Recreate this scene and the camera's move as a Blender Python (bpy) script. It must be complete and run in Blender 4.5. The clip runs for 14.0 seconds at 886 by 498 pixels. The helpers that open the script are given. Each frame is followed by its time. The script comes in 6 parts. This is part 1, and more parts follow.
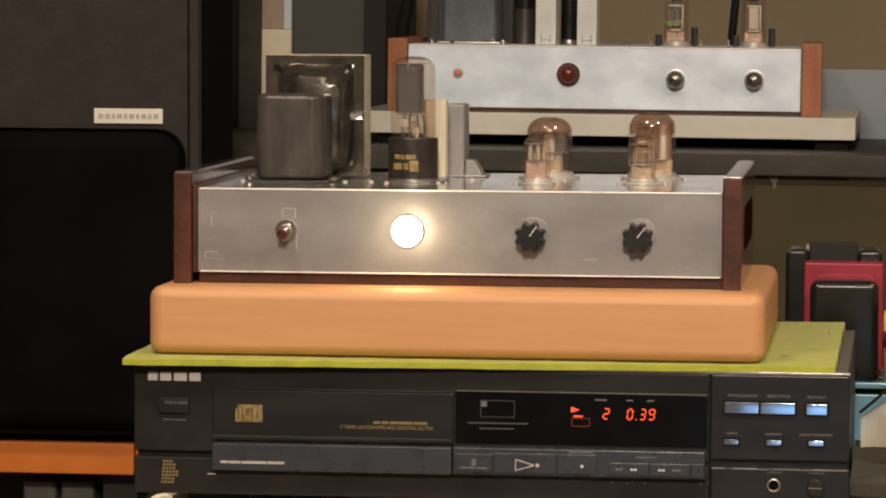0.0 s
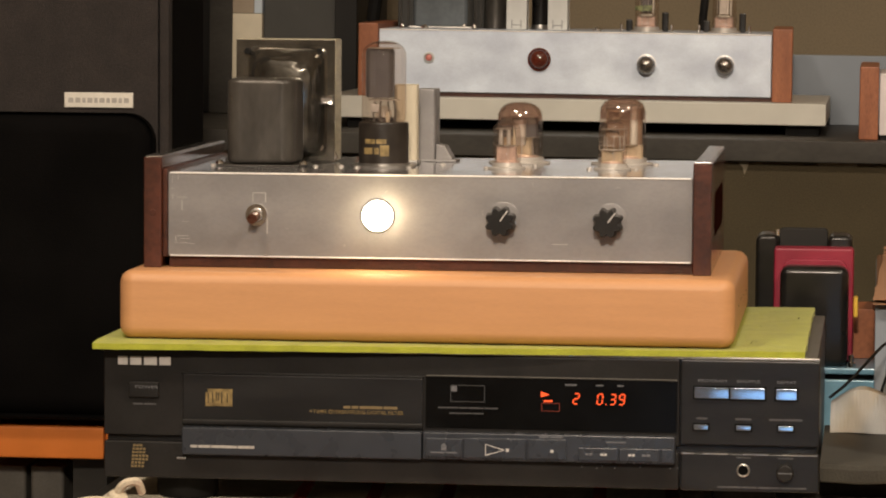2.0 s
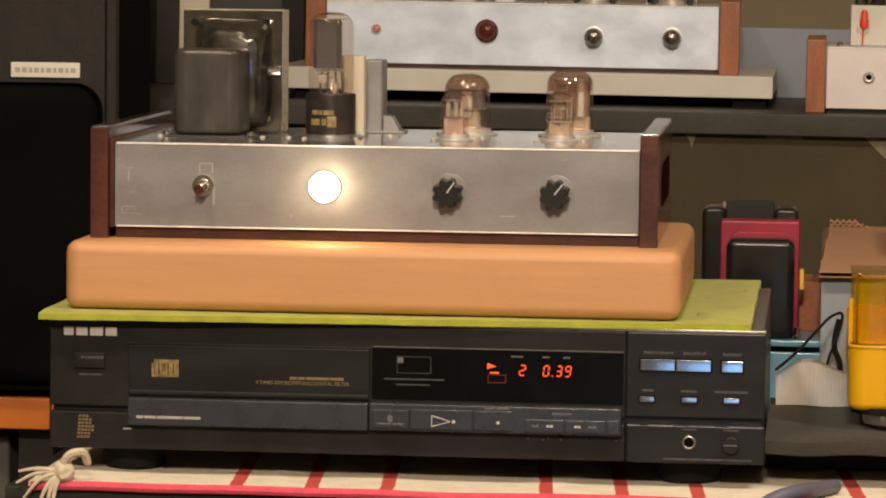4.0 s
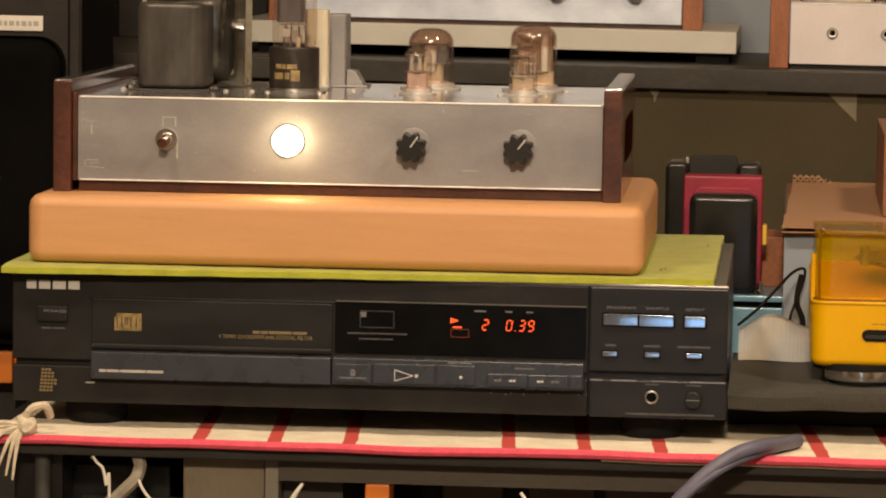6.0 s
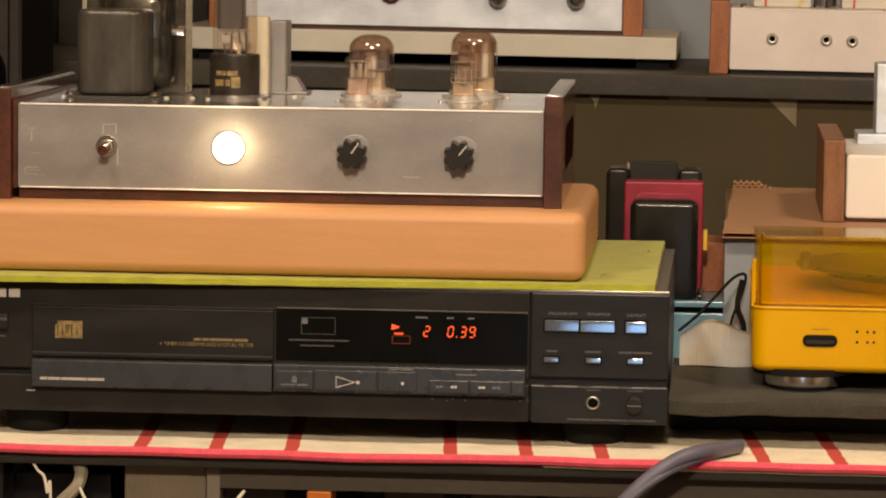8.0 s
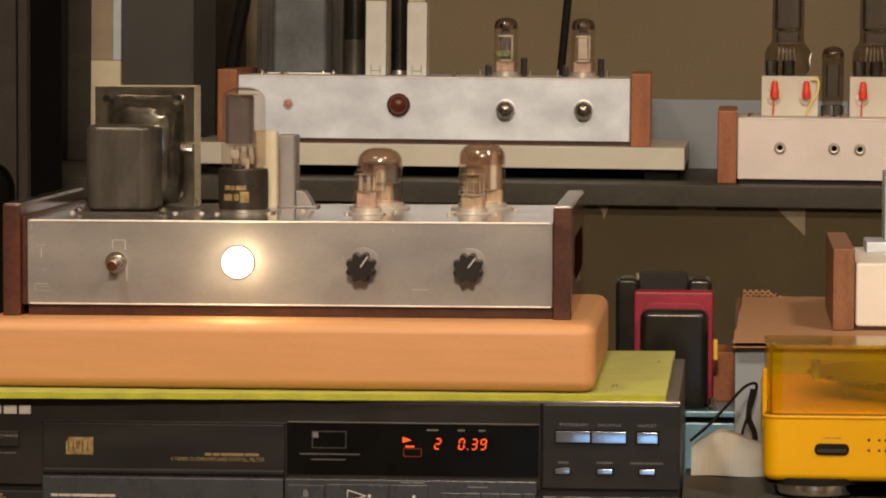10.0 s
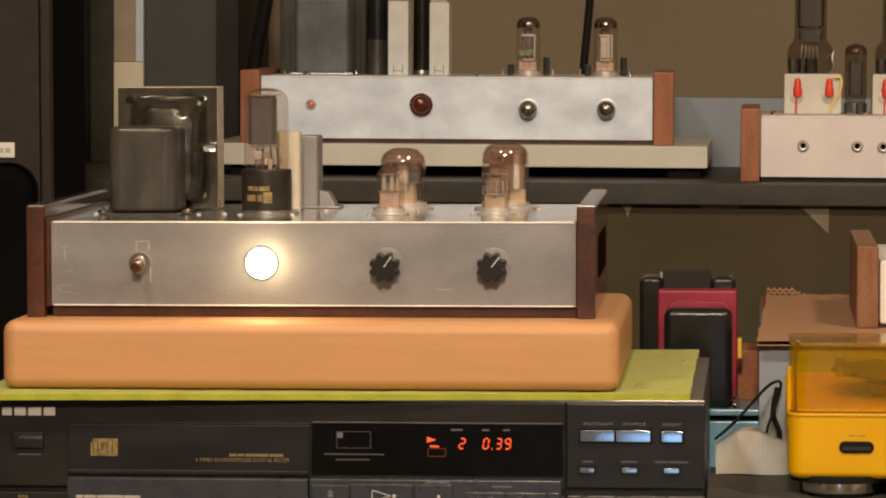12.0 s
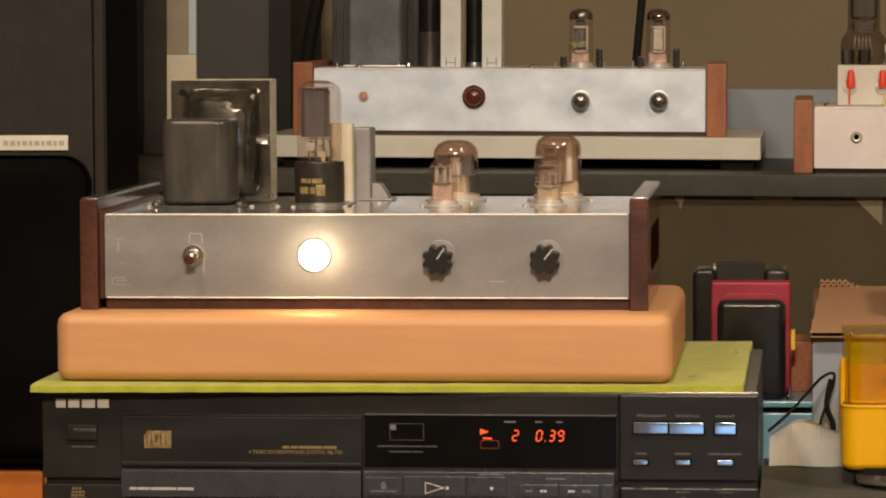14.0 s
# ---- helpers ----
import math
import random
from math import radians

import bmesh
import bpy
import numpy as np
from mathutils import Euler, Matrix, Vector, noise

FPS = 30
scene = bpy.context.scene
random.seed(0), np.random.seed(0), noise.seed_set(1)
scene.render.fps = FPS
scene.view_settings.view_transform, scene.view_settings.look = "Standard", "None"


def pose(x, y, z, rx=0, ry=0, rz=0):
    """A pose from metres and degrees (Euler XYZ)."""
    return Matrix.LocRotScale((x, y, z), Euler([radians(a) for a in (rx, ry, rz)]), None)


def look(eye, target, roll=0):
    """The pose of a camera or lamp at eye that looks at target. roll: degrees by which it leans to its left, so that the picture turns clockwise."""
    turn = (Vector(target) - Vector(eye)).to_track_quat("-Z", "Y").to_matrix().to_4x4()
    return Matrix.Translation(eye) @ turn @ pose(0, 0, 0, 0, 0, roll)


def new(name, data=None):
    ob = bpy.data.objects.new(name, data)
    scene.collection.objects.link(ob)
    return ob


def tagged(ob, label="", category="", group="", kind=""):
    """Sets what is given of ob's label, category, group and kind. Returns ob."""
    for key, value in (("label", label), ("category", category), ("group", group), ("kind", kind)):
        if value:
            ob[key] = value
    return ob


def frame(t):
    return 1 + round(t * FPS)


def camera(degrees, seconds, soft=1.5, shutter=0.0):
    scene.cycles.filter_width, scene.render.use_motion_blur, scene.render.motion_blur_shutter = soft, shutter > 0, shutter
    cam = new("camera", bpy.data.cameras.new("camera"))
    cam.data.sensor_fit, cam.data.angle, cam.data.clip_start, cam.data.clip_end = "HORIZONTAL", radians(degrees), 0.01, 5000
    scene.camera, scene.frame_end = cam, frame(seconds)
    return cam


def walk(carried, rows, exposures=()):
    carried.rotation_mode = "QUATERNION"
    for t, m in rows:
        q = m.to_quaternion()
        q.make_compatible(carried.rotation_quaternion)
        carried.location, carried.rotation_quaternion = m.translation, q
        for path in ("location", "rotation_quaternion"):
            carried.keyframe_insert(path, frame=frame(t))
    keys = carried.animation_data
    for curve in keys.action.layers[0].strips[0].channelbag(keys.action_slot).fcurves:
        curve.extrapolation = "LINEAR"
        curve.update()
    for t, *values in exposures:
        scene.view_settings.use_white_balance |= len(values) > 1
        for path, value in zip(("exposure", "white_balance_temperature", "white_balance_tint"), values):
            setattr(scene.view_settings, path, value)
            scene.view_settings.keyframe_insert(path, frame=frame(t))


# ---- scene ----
cam = camera(14.1, 14.0, soft=2.0)
EYE = (0.4631, -2.1113, 1.2578)
# seconds, pitch, roll, yaw of a camera that turns where it stands
ROWS = [
    (0.0, -3.976, -0.235, 7.443),
    (0.5, -4.008, -0.300, 7.429),
    (1.0, -4.076, -0.305, 7.359),
    (1.5, -4.146, -0.328, 7.197),
    (2.0, -4.218, -0.383, 6.979),
    (2.5, -4.300, -0.457, 6.719),
    (3.0, -4.398, -0.525, 6.452),
    (5.5, -5.197, -0.780, 5.799),
    (6.0, -5.389, -0.828, 5.572),
    (6.5, -5.572, -0.862, 5.310),
    (7.0, -5.649, -0.870, 5.034),
    (7.5, -5.540, -0.868, 4.804),
    (8.0, -5.275, -0.745, 4.618),
    (8.5, -4.518, -0.540, 4.707),
    (9.0, -3.814, -0.335, 4.796),
    (9.2, -3.620, -0.285, 4.788),
    (11.5, -3.417, 0.070, 4.820),
    (12.0, -3.483, 0.160, 5.084),
    (12.5, -3.554, 0.233, 5.401),
    (13.0, -3.565, 0.323, 5.694),
    (13.5, -3.588, 0.312, 5.881),
    (14.0, -3.607, 0.292, 5.923),
]
walk(cam, [(t, pose(*EYE, 90 + p, r, w)) for t, p, r, w in ROWS],
     [(0.0, 0.05, 6040, 11.0), (3.0, 0.05, 6090, 11.6), (5.5, 0.08, 6680, 12.6), (7.0, 0.06, 6920, 13.4), (9.0, 0.02, 6740, 12.8), (11.5, 0.01, 6540, 11.8), (14.0, 0.06, 6400, 11.4)])

# ---- light ----
world = bpy.data.worlds.new("room_air")
world.use_nodes = True
scene.world = world
world.node_tree.nodes["Background"].inputs[0].default_value = (0.9, 0.8, 0.65, 1)
world.node_tree.nodes["Background"].inputs[1].default_value = 0.02


def area(name, eye, target, size, watts, colour, shape="DISK"):
    data = bpy.data.lights.new(name, "AREA")
    data.shape, data.size, data.energy, data.color = shape, size, watts, colour
    ob = new(name, data)
    ob.matrix_world = look(eye, target)
    return ob


WARM = (1.0, 0.80, 0.58)
area("ceiling_lamp_light", (-0.25, -0.75, 2.40), (-0.2, -0.6, 0), 0.22, 12, WARM)
area("ceiling_lamp_light", (1.15, -0.75, 2.40), (1.1, -0.6, 0), 0.22, 19, WARM)
area("ceiling_lamp_light", (0.45, -2.7, 2.40), (0.45, -1.2, 0.6), 0.30, 70, WARM)
# added bluish source out of view, for the blue gleam on the keys
area("blue_gleam_light", (0.375, -4.15, 0.50), (0.375, 0, 0.8), 0.31, 1.15, (0.34, 0.64, 1.0), "SQUARE")
# added point light just before the pilot lens, for its halo on the panel
bulb = bpy.data.lights.new("pilot_glow_light", "POINT")
bulb.energy, bulb.color, bulb.shadow_soft_size = 0.075, (1.0, 0.72, 0.38), 0.006
new("pilot_glow_light", bulb).location = (0.1625, 0.0165, 1.1180)

# ---- materials ----


def material(name, base, rough=0.5, metal=0.0, vary=0.12, scale=60, stretch=(1, 1, 1), bump=0.0, bump_scale=300,
             coat=0.0, second=None, grain=0.0, spec=0.5, emit=None, power=0.0, sheen=0.0):
    """A surface with a broad mottling, a finer grain, uneven gloss and a fine relief."""
    m = bpy.data.materials.new(name)
    m.use_nodes = True
    nt = m.node_tree
    b = nt.nodes["Principled BSDF"]
    link = nt.links.new
    tc = nt.nodes.new("ShaderNodeTexCoord")
    mp = nt.nodes.new("ShaderNodeMapping")
    mp.inputs["Scale"].default_value = stretch
    link(tc.outputs["Object"], mp.inputs["Vector"])
    n1 = nt.nodes.new("ShaderNodeTexNoise")
    n1.inputs["Scale"].default_value, n1.inputs["Detail"].default_value = scale, 5
    link(mp.outputs[0], n1.inputs["Vector"])
    n2 = nt.nodes.new("ShaderNodeTexNoise")
    n2.inputs["Scale"].default_value, n2.inputs["Detail"].default_value = bump_scale, 4
    link(mp.outputs[0], n2.inputs["Vector"])
    ramp = nt.nodes.new("ShaderNodeValToRGB")
    lo = second or [c * (1 - vary) for c in base]
    hi = base if second else [min(1, c * (1 + vary)) for c in base]
    ramp.color_ramp.elements[0].position, ramp.color_ramp.elements[1].position = 0.32, 0.68
    ramp.color_ramp.elements[0].color, ramp.color_ramp.elements[1].color = (*lo, 1), (*hi, 1)
    link(n1.outputs["Fac"], ramp.inputs["Fac"])
    colour = ramp.outputs["Color"]
    if grain:
        mix = nt.nodes.new("ShaderNodeMix")
        mix.data_type, mix.blend_type = "RGBA", "MULTIPLY"
        r2 = nt.nodes.new("ShaderNodeValToRGB")
        r2.color_ramp.elements[0].position, r2.color_ramp.elements[1].position = 0.35, 0.6
        r2.color_ramp.elements[0].color = (1 - grain, 1 - grain, 1 - grain, 1)
        link(n2.outputs["Fac"], r2.inputs["Fac"])
        mix.inputs["Factor"].default_value = 1
        link(colour, mix.inputs["A"])
        link(r2.outputs["Color"], mix.inputs["B"])
        colour = mix.outputs["Result"]
    link(colour, b.inputs["Base Color"])
    rr = nt.nodes.new("ShaderNodeMapRange")
    rr.inputs["To Min"].default_value, rr.inputs["To Max"].default_value = max(0.02, rough - 0.08), min(1, rough + 0.08)
    link(n1.outputs["Fac"], rr.inputs["Value"])
    link(rr.outputs[0], b.inputs["Roughness"])
    b.inputs["Metallic"].default_value = metal
    b.inputs["Specular IOR Level"].default_value = spec
    b.inputs["Coat Weight"].default_value = coat
    b.inputs["Coat Roughness"].default_value = 0.12
    b.inputs["Sheen Weight"].default_value = sheen
    if bump:
        bp = nt.nodes.new("ShaderNodeBump")
        bp.inputs["Strength"].default_value, bp.inputs["Distance"].default_value = bump, 0.001
        link(n2.outputs["Fac"], bp.inputs["Height"])
        link(bp.outputs[0], b.inputs["Normal"])
    if emit:
        b.inputs["Emission Color"].default_value = (*emit, 1)
        b.inputs["Emission Strength"].default_value = power
    return m


def thin_glass(name, tint, rough=0.02, gloss=0.04):
    """Thin blown glass or clear plastic: lets light through tinted, and gleams more towards its rim."""
    m = bpy.data.materials.new(name)
    m.use_nodes = True
    nt = m.node_tree
    nt.nodes.clear()
    out = nt.nodes.new("ShaderNodeOutputMaterial")
    mix = nt.nodes.new("ShaderNodeMixShader")
    clear = nt.nodes.new("ShaderNodeBsdfTransparent")
    clear.inputs[0].default_value = (*tint, 1)
    shine = nt.nodes.new("ShaderNodeBsdfGlossy")
    shine.inputs["Roughness"].default_value = rough
    rim = nt.nodes.new("ShaderNodeLayerWeight")
    curve = nt.nodes.new("ShaderNodeValToRGB")
    curve.color_ramp.elements[0].color = (gloss, gloss, gloss, 1)
    curve.color_ramp.elements[1].color = (0.72, 0.72, 0.72, 1)
    curve.color_ramp.elements[0].position = 0.70
    nt.links.new(rim.outputs["Facing"], curve.inputs[0])
    nt.links.new(curve.outputs[0], mix.inputs[0])
    nt.links.new(clear.outputs[0], mix.inputs[1])
    nt.links.new(shine.outputs[0], mix.inputs[2])
    nt.links.new(mix.outputs[0], out.inputs[0])
    return m


def tinted_film(name, tint, body, share, rough, gloss):
    """A clear skin with a share of coloured, light-scattering body, such as dyed plastic or a thin metal film."""
    m = thin_glass(name, tint, rough, gloss)
    nt = m.node_tree
    top = [n for n in nt.nodes if n.type == "MIX_SHADER"][0]
    clear = [n for n in nt.nodes if n.type == "BSDF_TRANSPARENT"][0]
    low = nt.nodes.new("ShaderNodeMixShader")
    low.inputs[0].default_value = share
    dull = nt.nodes.new("ShaderNodeBsdfDiffuse")
    dull.inputs[0].default_value = (*body, 1)
    nt.links.new(clear.outputs[0], low.inputs[1])
    nt.links.new(dull.outputs[0], low.inputs[2])
    nt.links.new(low.outputs[0], top.inputs[1])
    return m


ALU = material("brushed_aluminium", (0.325, 0.317, 0.318), 0.42, 0.65, 0.12, 22, (1, 1, 1.6), 0.02, 420, grain=0.05)
ALU_COOL = material("matt_aluminium", (0.67, 0.75, 0.90), 0.5, 0.45, 0.16, 30, (1, 1, 1.4), 0.03, 400, grain=0.04)
ALU_PINK = material("satin_painted_aluminium", (0.76, 0.715, 0.72), 0.5, 0.1, 0.05, 30, (1, 1, 1), 0.06, 400, grain=0.03)
# near-white: draws the amplifiers' edge highlights, and colours the knob collars
BRIGHT_EDGE = material("whitened_aluminium", (0.90, 0.89, 0.87), 0.42, 0.3, 0.06, 120)
CHROME = material("chrome", (0.82, 0.80, 0.77), 0.16, 1.0, 0.05, 200)
DARK_CHROME = material("dark_smoked_chrome", (0.30, 0.28, 0.26), 0.27, 0.9, 0.25, 160)
STEEL = material("dull_steel", (0.48, 0.47, 0.45), 0.36, 0.95, 0.2, 120, grain=0.12)
DARK_NICKEL = material("grey_tube_plate", (0.125, 0.122, 0.130), 0.38, 0.5, 0.12, 150)
NICKEL = material("tube_plate_nickel", (0.60, 0.57, 0.53), 0.40, 0.5, 0.12, 150)
STRIP = material("polished_aluminium_strip", (0.62, 0.61, 0.60), 0.20, 1.0, 0.25, 90, (1, 1, 1), 0.04, 300, grain=0.15)
LEVER = material("dark_bronze_lever", (0.11, 0.045, 0.028), 0.3, 0.3, 0.2, 200)
COPPER = material("pinkish_tube_metal", (0.60, 0.45, 0.385), 0.36, 0.45, 0.16, 160)
GILT = material("warm_silvery_plate", (0.68, 0.58, 0.42), 0.30, 0.5, 0.12, 120)
SILVERY = material("silvery_plate", (0.72, 0.70, 0.63), 0.36, 0.4, 0.10, 90)
TAN_METAL = material("bronzed_plate", (0.34, 0.24, 0.17), 0.34, 0.6, 0.15, 90)
MICA = material("mica", (0.36, 0.31, 0.26), 0.4, 0.0, 0.1, 300)
GUNMETAL = material("dark_painted_steel", (0.070, 0.064, 0.056), 0.34, 0.35, 0.25, 70, (1, 1, 0.4), 0.1, 300, grain=0.12)
LACQUER = material("varnished_lamination_edge", (0.55, 0.50, 0.36), 0.4, 0.1, 0.2, 90, (1, 1, 4), 0.2, 500, grain=0.25)
BLACK_METAL = material("black_enamel", (0.010, 0.0095, 0.009), 0.30, 0.0, 0.3, 60, coat=0.15, spec=0.4)
BAKELITE = material("brown_black_bakelite", (0.024, 0.019, 0.015), 0.38, 0.0, 0.3, 120)
BLACK_PLASTIC = material("black_plastic", (0.0145, 0.0135, 0.0128), 0.46, 0.0, 0.22, 40, (1, 1, 1), 0.06, 700, grain=0.15, spec=0.30)
BLACK_SATIN = material("satin_black_lid", (0.0160, 0.0160, 0.0165), 0.32, 0.0, 0.2, 50, (0.3, 1, 1), 0.05, 600, grain=0.1, spec=0.38)
GREY_PLASTIC = material("blue_grey_plastic", (0.034, 0.039, 0.049), 0.28, 0.0, 0.10, 60, bump=0.04, bump_scale=700, spec=0.6)
DUSTY = material("dusty_grey_metal", (0.105, 0.100, 0.088), 0.6, 0.0, 0.15, 40, (1, 1, 1), 0.05, 500, grain=0.15)
BUTTON = material("silver_grey_button", (0.27, 0.31, 0.36), 0.10, 0.85, 0.12, 90)
WINDOW = material("smoked_display_window", (0.005, 0.005, 0.005), 0.16, 0.0, 0.2, 60, spec=0.08)
# near-black colour puts the shade into wells, socket holes and the chassis gap
GROOVE = material("recess_shade", (0.006, 0.006, 0.006), 0.9, 0.0, 0.2, 60, spec=0.0)
# dark wood red with the shade inside the hand hole put into it
HOLLOW = material("shaded_wood_hollow", (0.022, 0.007, 0.005), 0.95, 0.0, 0.2, 60, spec=0.0)
GOLD_BRIGHT = material("worn_gilt_print", (0.25, 0.18, 0.070), 0.5, 0.1, 0.4, 240)
GOLD = material("gold_print", (0.22, 0.165, 0.078), 0.5, 0.1, 0.1, 300)
WHITE_PRINT = material("white_print", (0.55, 0.54, 0.53), 0.5, 0.0, 0.05, 300)
GREEN_PRINT = material("worn_green_print", (0.24, 0.26, 0.12), 0.5, 0.0, 0.5, 260)
GREY_PRINT = material("grey_print", (0.145, 0.15, 0.165), 0.5, 0.0, 0.1, 300)
PALE_PRINT = material("pale_grey_print", (0.42, 0.40, 0.37), 0.5, 0.0, 0.1, 300)
DIM_PRINT = material("dim_grey_print", (0.075, 0.075, 0.08), 0.5, 0.0, 0.1, 300)
DIGIT = material("orange_display_segment", (0.3, 0.03, 0.01), 0.5, 0.0, 0.05, 60, emit=(1.0, 0.095, 0.012), power=1.25)
DIGIT_DIM = material("dim_red_display_segment", (0.07, 0.01, 0.006), 0.5, 0.0, 0.05, 60, emit=(1.0, 0.10, 0.02), power=0.10)
LAMP_LENS = material("glowing_lamp_lens", (0.9, 0.8, 0.6), 0.4, 0.0, 0.02, 60, emit=(1.0, 0.86, 0.58), power=11)
RED_JEWEL = material("dark_red_jewel_lens", (0.125, 0.026, 0.014), 0.14, 0.0, 0.3, 60, coat=1.0)
RED_LED = material("pink_red_indicator", (0.58, 0.20, 0.17), 0.3, 0.0, 0.2, 200)
WALNUT = material("dark_reddish_walnut", (0.100, 0.031, 0.018), 0.36, 0.0, 0.1, 34, (1, 5, 1.2), 0.15, 260, second=(0.050, 0.018, 0.010), grain=0.3, coat=0.08)
VARNISH = material("varnished_walnut", (0.100, 0.030, 0.017), 0.16, 0.0, 0.1, 34, (1, 5, 1.2), 0.0, 260, second=(0.050, 0.016, 0.009), grain=0.3, coat=0.35, spec=0.6)
# paler than the chassis aluminium, so that the top looks brightly lit
ALU_TOP = material("lit_top_aluminium", (0.74, 0.75, 0.78), 0.15, 0.9, 0.10, 26, (1, 1, 1), 0.02, 420, grain=0.05)
CHERRY = material("orange_brown_wood", (0.41, 0.150, 0.064), 0.42, 0.0, 0.1, 30, (5, 5, 1.0), 0.12, 240, second=(0.30, 0.105, 0.046), grain=0.22)
TAN_WOOD = material("tan_brown_wood", (0.30, 0.135, 0.065), 0.48, 0.0, 0.1, 30, (5, 5, 1.0), 0.12, 240, second=(0.21, 0.09, 0.042), grain=0.22)
BEECH = material("smooth_beech", (0.62, 0.322, 0.145), 0.48, 0.0, 0.1, 14, (1.2, 3, 14), 0.06, 180, second=(0.58, 0.300, 0.134), grain=0.05, coat=0.0)
FELT = material("lime_green_felt", (0.42, 0.45, 0.040), 0.92, 0.0, 0.12, 70, (1, 1, 1), 0.5, 1400, grain=0.22, sheen=0.2)
GRILLE = material("dark_grille_cloth", (0.032, 0.026, 0.024), 0.9, 0.0, 0.22, 60, (1, 1, 1), 0.6, 1500, grain=0.4)
BAFFLE = material("matt_black_baffle", (0.0034, 0.0031, 0.0030), 0.85, 0.0, 0.3, 20, bump=0.3, bump_scale=900, spec=0.05)
BADGE = material("ivory_badge", (0.74, 0.71, 0.64), 0.45, 0.0, 0.05, 100)
ORANGE = material("orange_painted_board", (0.66, 0.19, 0.025), 0.45, 0.0, 0.08, 30, bump=0.08, bump_scale=200)
CREAM = material("cream_enamel", (0.66, 0.60, 0.46), 0.42, 0.0, 0.06, 50, bump=0.05)
IVORY = material("ivory_plate", (0.62, 0.615, 0.555), 0.5, 0.0, 0.06, 30, bump=0.05, bump_scale=300)
WHITE_CASE = material("white_painted_case", (0.82, 0.805, 0.78), 0.45, 0.0, 0.04, 30, bump=0.04)
SHELF_DARK = material("dark_grey_laminate", (0.030, 0.029, 0.026), 0.5, 0.0, 0.2, 40, (0.5, 1, 1), 0.08, 300, grain=0.1, spec=0.3)
SHELF_GREY = material("worn_charcoal_laminate", (0.046, 0.043, 0.037), 0.5, 0.0, 0.2, 40, (0.5, 1, 1), 0.08, 300, grain=0.14, spec=0.3)
OLIVE_WALL = material("olive_brown_wall", (0.245, 0.197, 0.126), 0.75, 0.0, 0.08, 6, (1, 1, 1), 0.25, 500, grain=0.12)
ROOM_PAINT = material("warm_beige_paint", (0.62, 0.54, 0.43), 0.8, 0.0, 0.05, 3, bump=0.1, bump_scale=200)
CEILING_PAINT = material("off_white_ceiling", (0.76, 0.73, 0.67), 0.85, 0.0, 0.04, 3, bump=0.1, bump_scale=200)
FLOORING = material("brown_carpet", (0.16, 0.115, 0.08), 0.95, 0.0, 0.2, 20, bump=0.5, bump_scale=500, grain=0.3)
SLATE_BLUE = material("blue_grey_board", (0.265, 0.305, 0.36), 0.6, 0.0, 0.06, 20, bump=0.06, bump_scale=300)
CHARCOAL = material("charcoal_panel", (0.050, 0.050, 0.046), 0.6, 0.0, 0.15, 15, bump=0.08, bump_scale=300)
# deep black of dark things; on the low box it stands for shade
DEEP_BLACK = material("deep_black", (0.010, 0.009, 0.008), 0.7, 0.0, 0.3, 20)
BEIGE = material("beige_plastic", (0.70, 0.64, 0.50), 0.5, 0.0, 0.06, 40)
DRAB = material("drab_brown_plastic", (0.33, 0.27, 0.20), 0.5, 0.0, 0.10, 40)
PALE_BLUE = material("pale_blue_edge", (0.52, 0.60, 0.68), 0.45, 0.0, 0.06, 40)
GREY_CAN = material("blue_grey_hammered_paint", (0.105, 0.122, 0.135), 0.36, 0.2, 0.22, 40, bump=0.08, bump_scale=260, grain=0.14)
PALE_CERAMIC = material("white_ceramic", (0.60, 0.61, 0.59), 0.45, 0.0, 0.08, 60)
RED_CORE = material("crimson_painted_core", (0.27, 0.012, 0.038), 0.46, 0.0, 0.15, 60, bump=0.1)
SKY_ENAMEL = material("light_blue_enamel", (0.18, 0.36, 0.50), 0.32, 0.1, 0.12, 50, coat=0.2)
CARDBOARD = material("brown_cardboard", (0.42, 0.235, 0.130), 0.8, 0.0, 0.07, 30, (1, 6, 1), 0.2, 200, grain=0.1)
YELLOW = material("yellow_plastic", (0.68, 0.372, 0.003), 0.36, 0.0, 0.04, 30, spec=0.3)
AMBER = tinted_film("amber_clear_plastic", (0.99, 0.86, 0.03), (0.86, 0.56, 0.002), 0.12, 0.16, 0.02)
AMBER_EDGE = material("dark_amber_plastic_edge", (0.20, 0.095, 0.006), 0.25, 0.0, 0.15, 60)
GLASS = tinted_film("tube_glass", (0.95, 0.905, 0.87), (0.80, 0.62, 0.52), 0.015, 0.03, 0.10)
GETTER = tinted_film("bronze_getter_film", (0.83, 0.70, 0.65), (0.66, 0.44, 0.38), 0.045, 0.12, 0.26)
DARK_GETTER = tinted_film("dark_getter_film", (0.34, 0.28, 0.22), (0.20, 0.15, 0.11), 0.10, 0.10, 0.30)
SMOKED_STEEL = material("smoked_shiny_steel", (0.20, 0.19, 0.165), 0.20, 0.9, 0.35, 60, grain=0.15)
SMOKY = thin_glass("smoky_tube_glass", (0.68, 0.65, 0.60), 0.03, 0.06)
VINYL = material("black_vinyl", (0.060, 0.066, 0.045), 0.30, 0.0, 0.2, 60, spec=0.8)
PAD = material("dark_grey_felt_pad", (0.048, 0.045, 0.036), 0.95, 0.0, 0.18, 50, bump=0.5, bump_scale=700, grain=0.2, sheen=0.05)
PAPER = material("off_white_ribbed_paper", (0.41, 0.42, 0.42), 0.8, 0.0, 0.08, 60, bump=0.2, bump_scale=500)
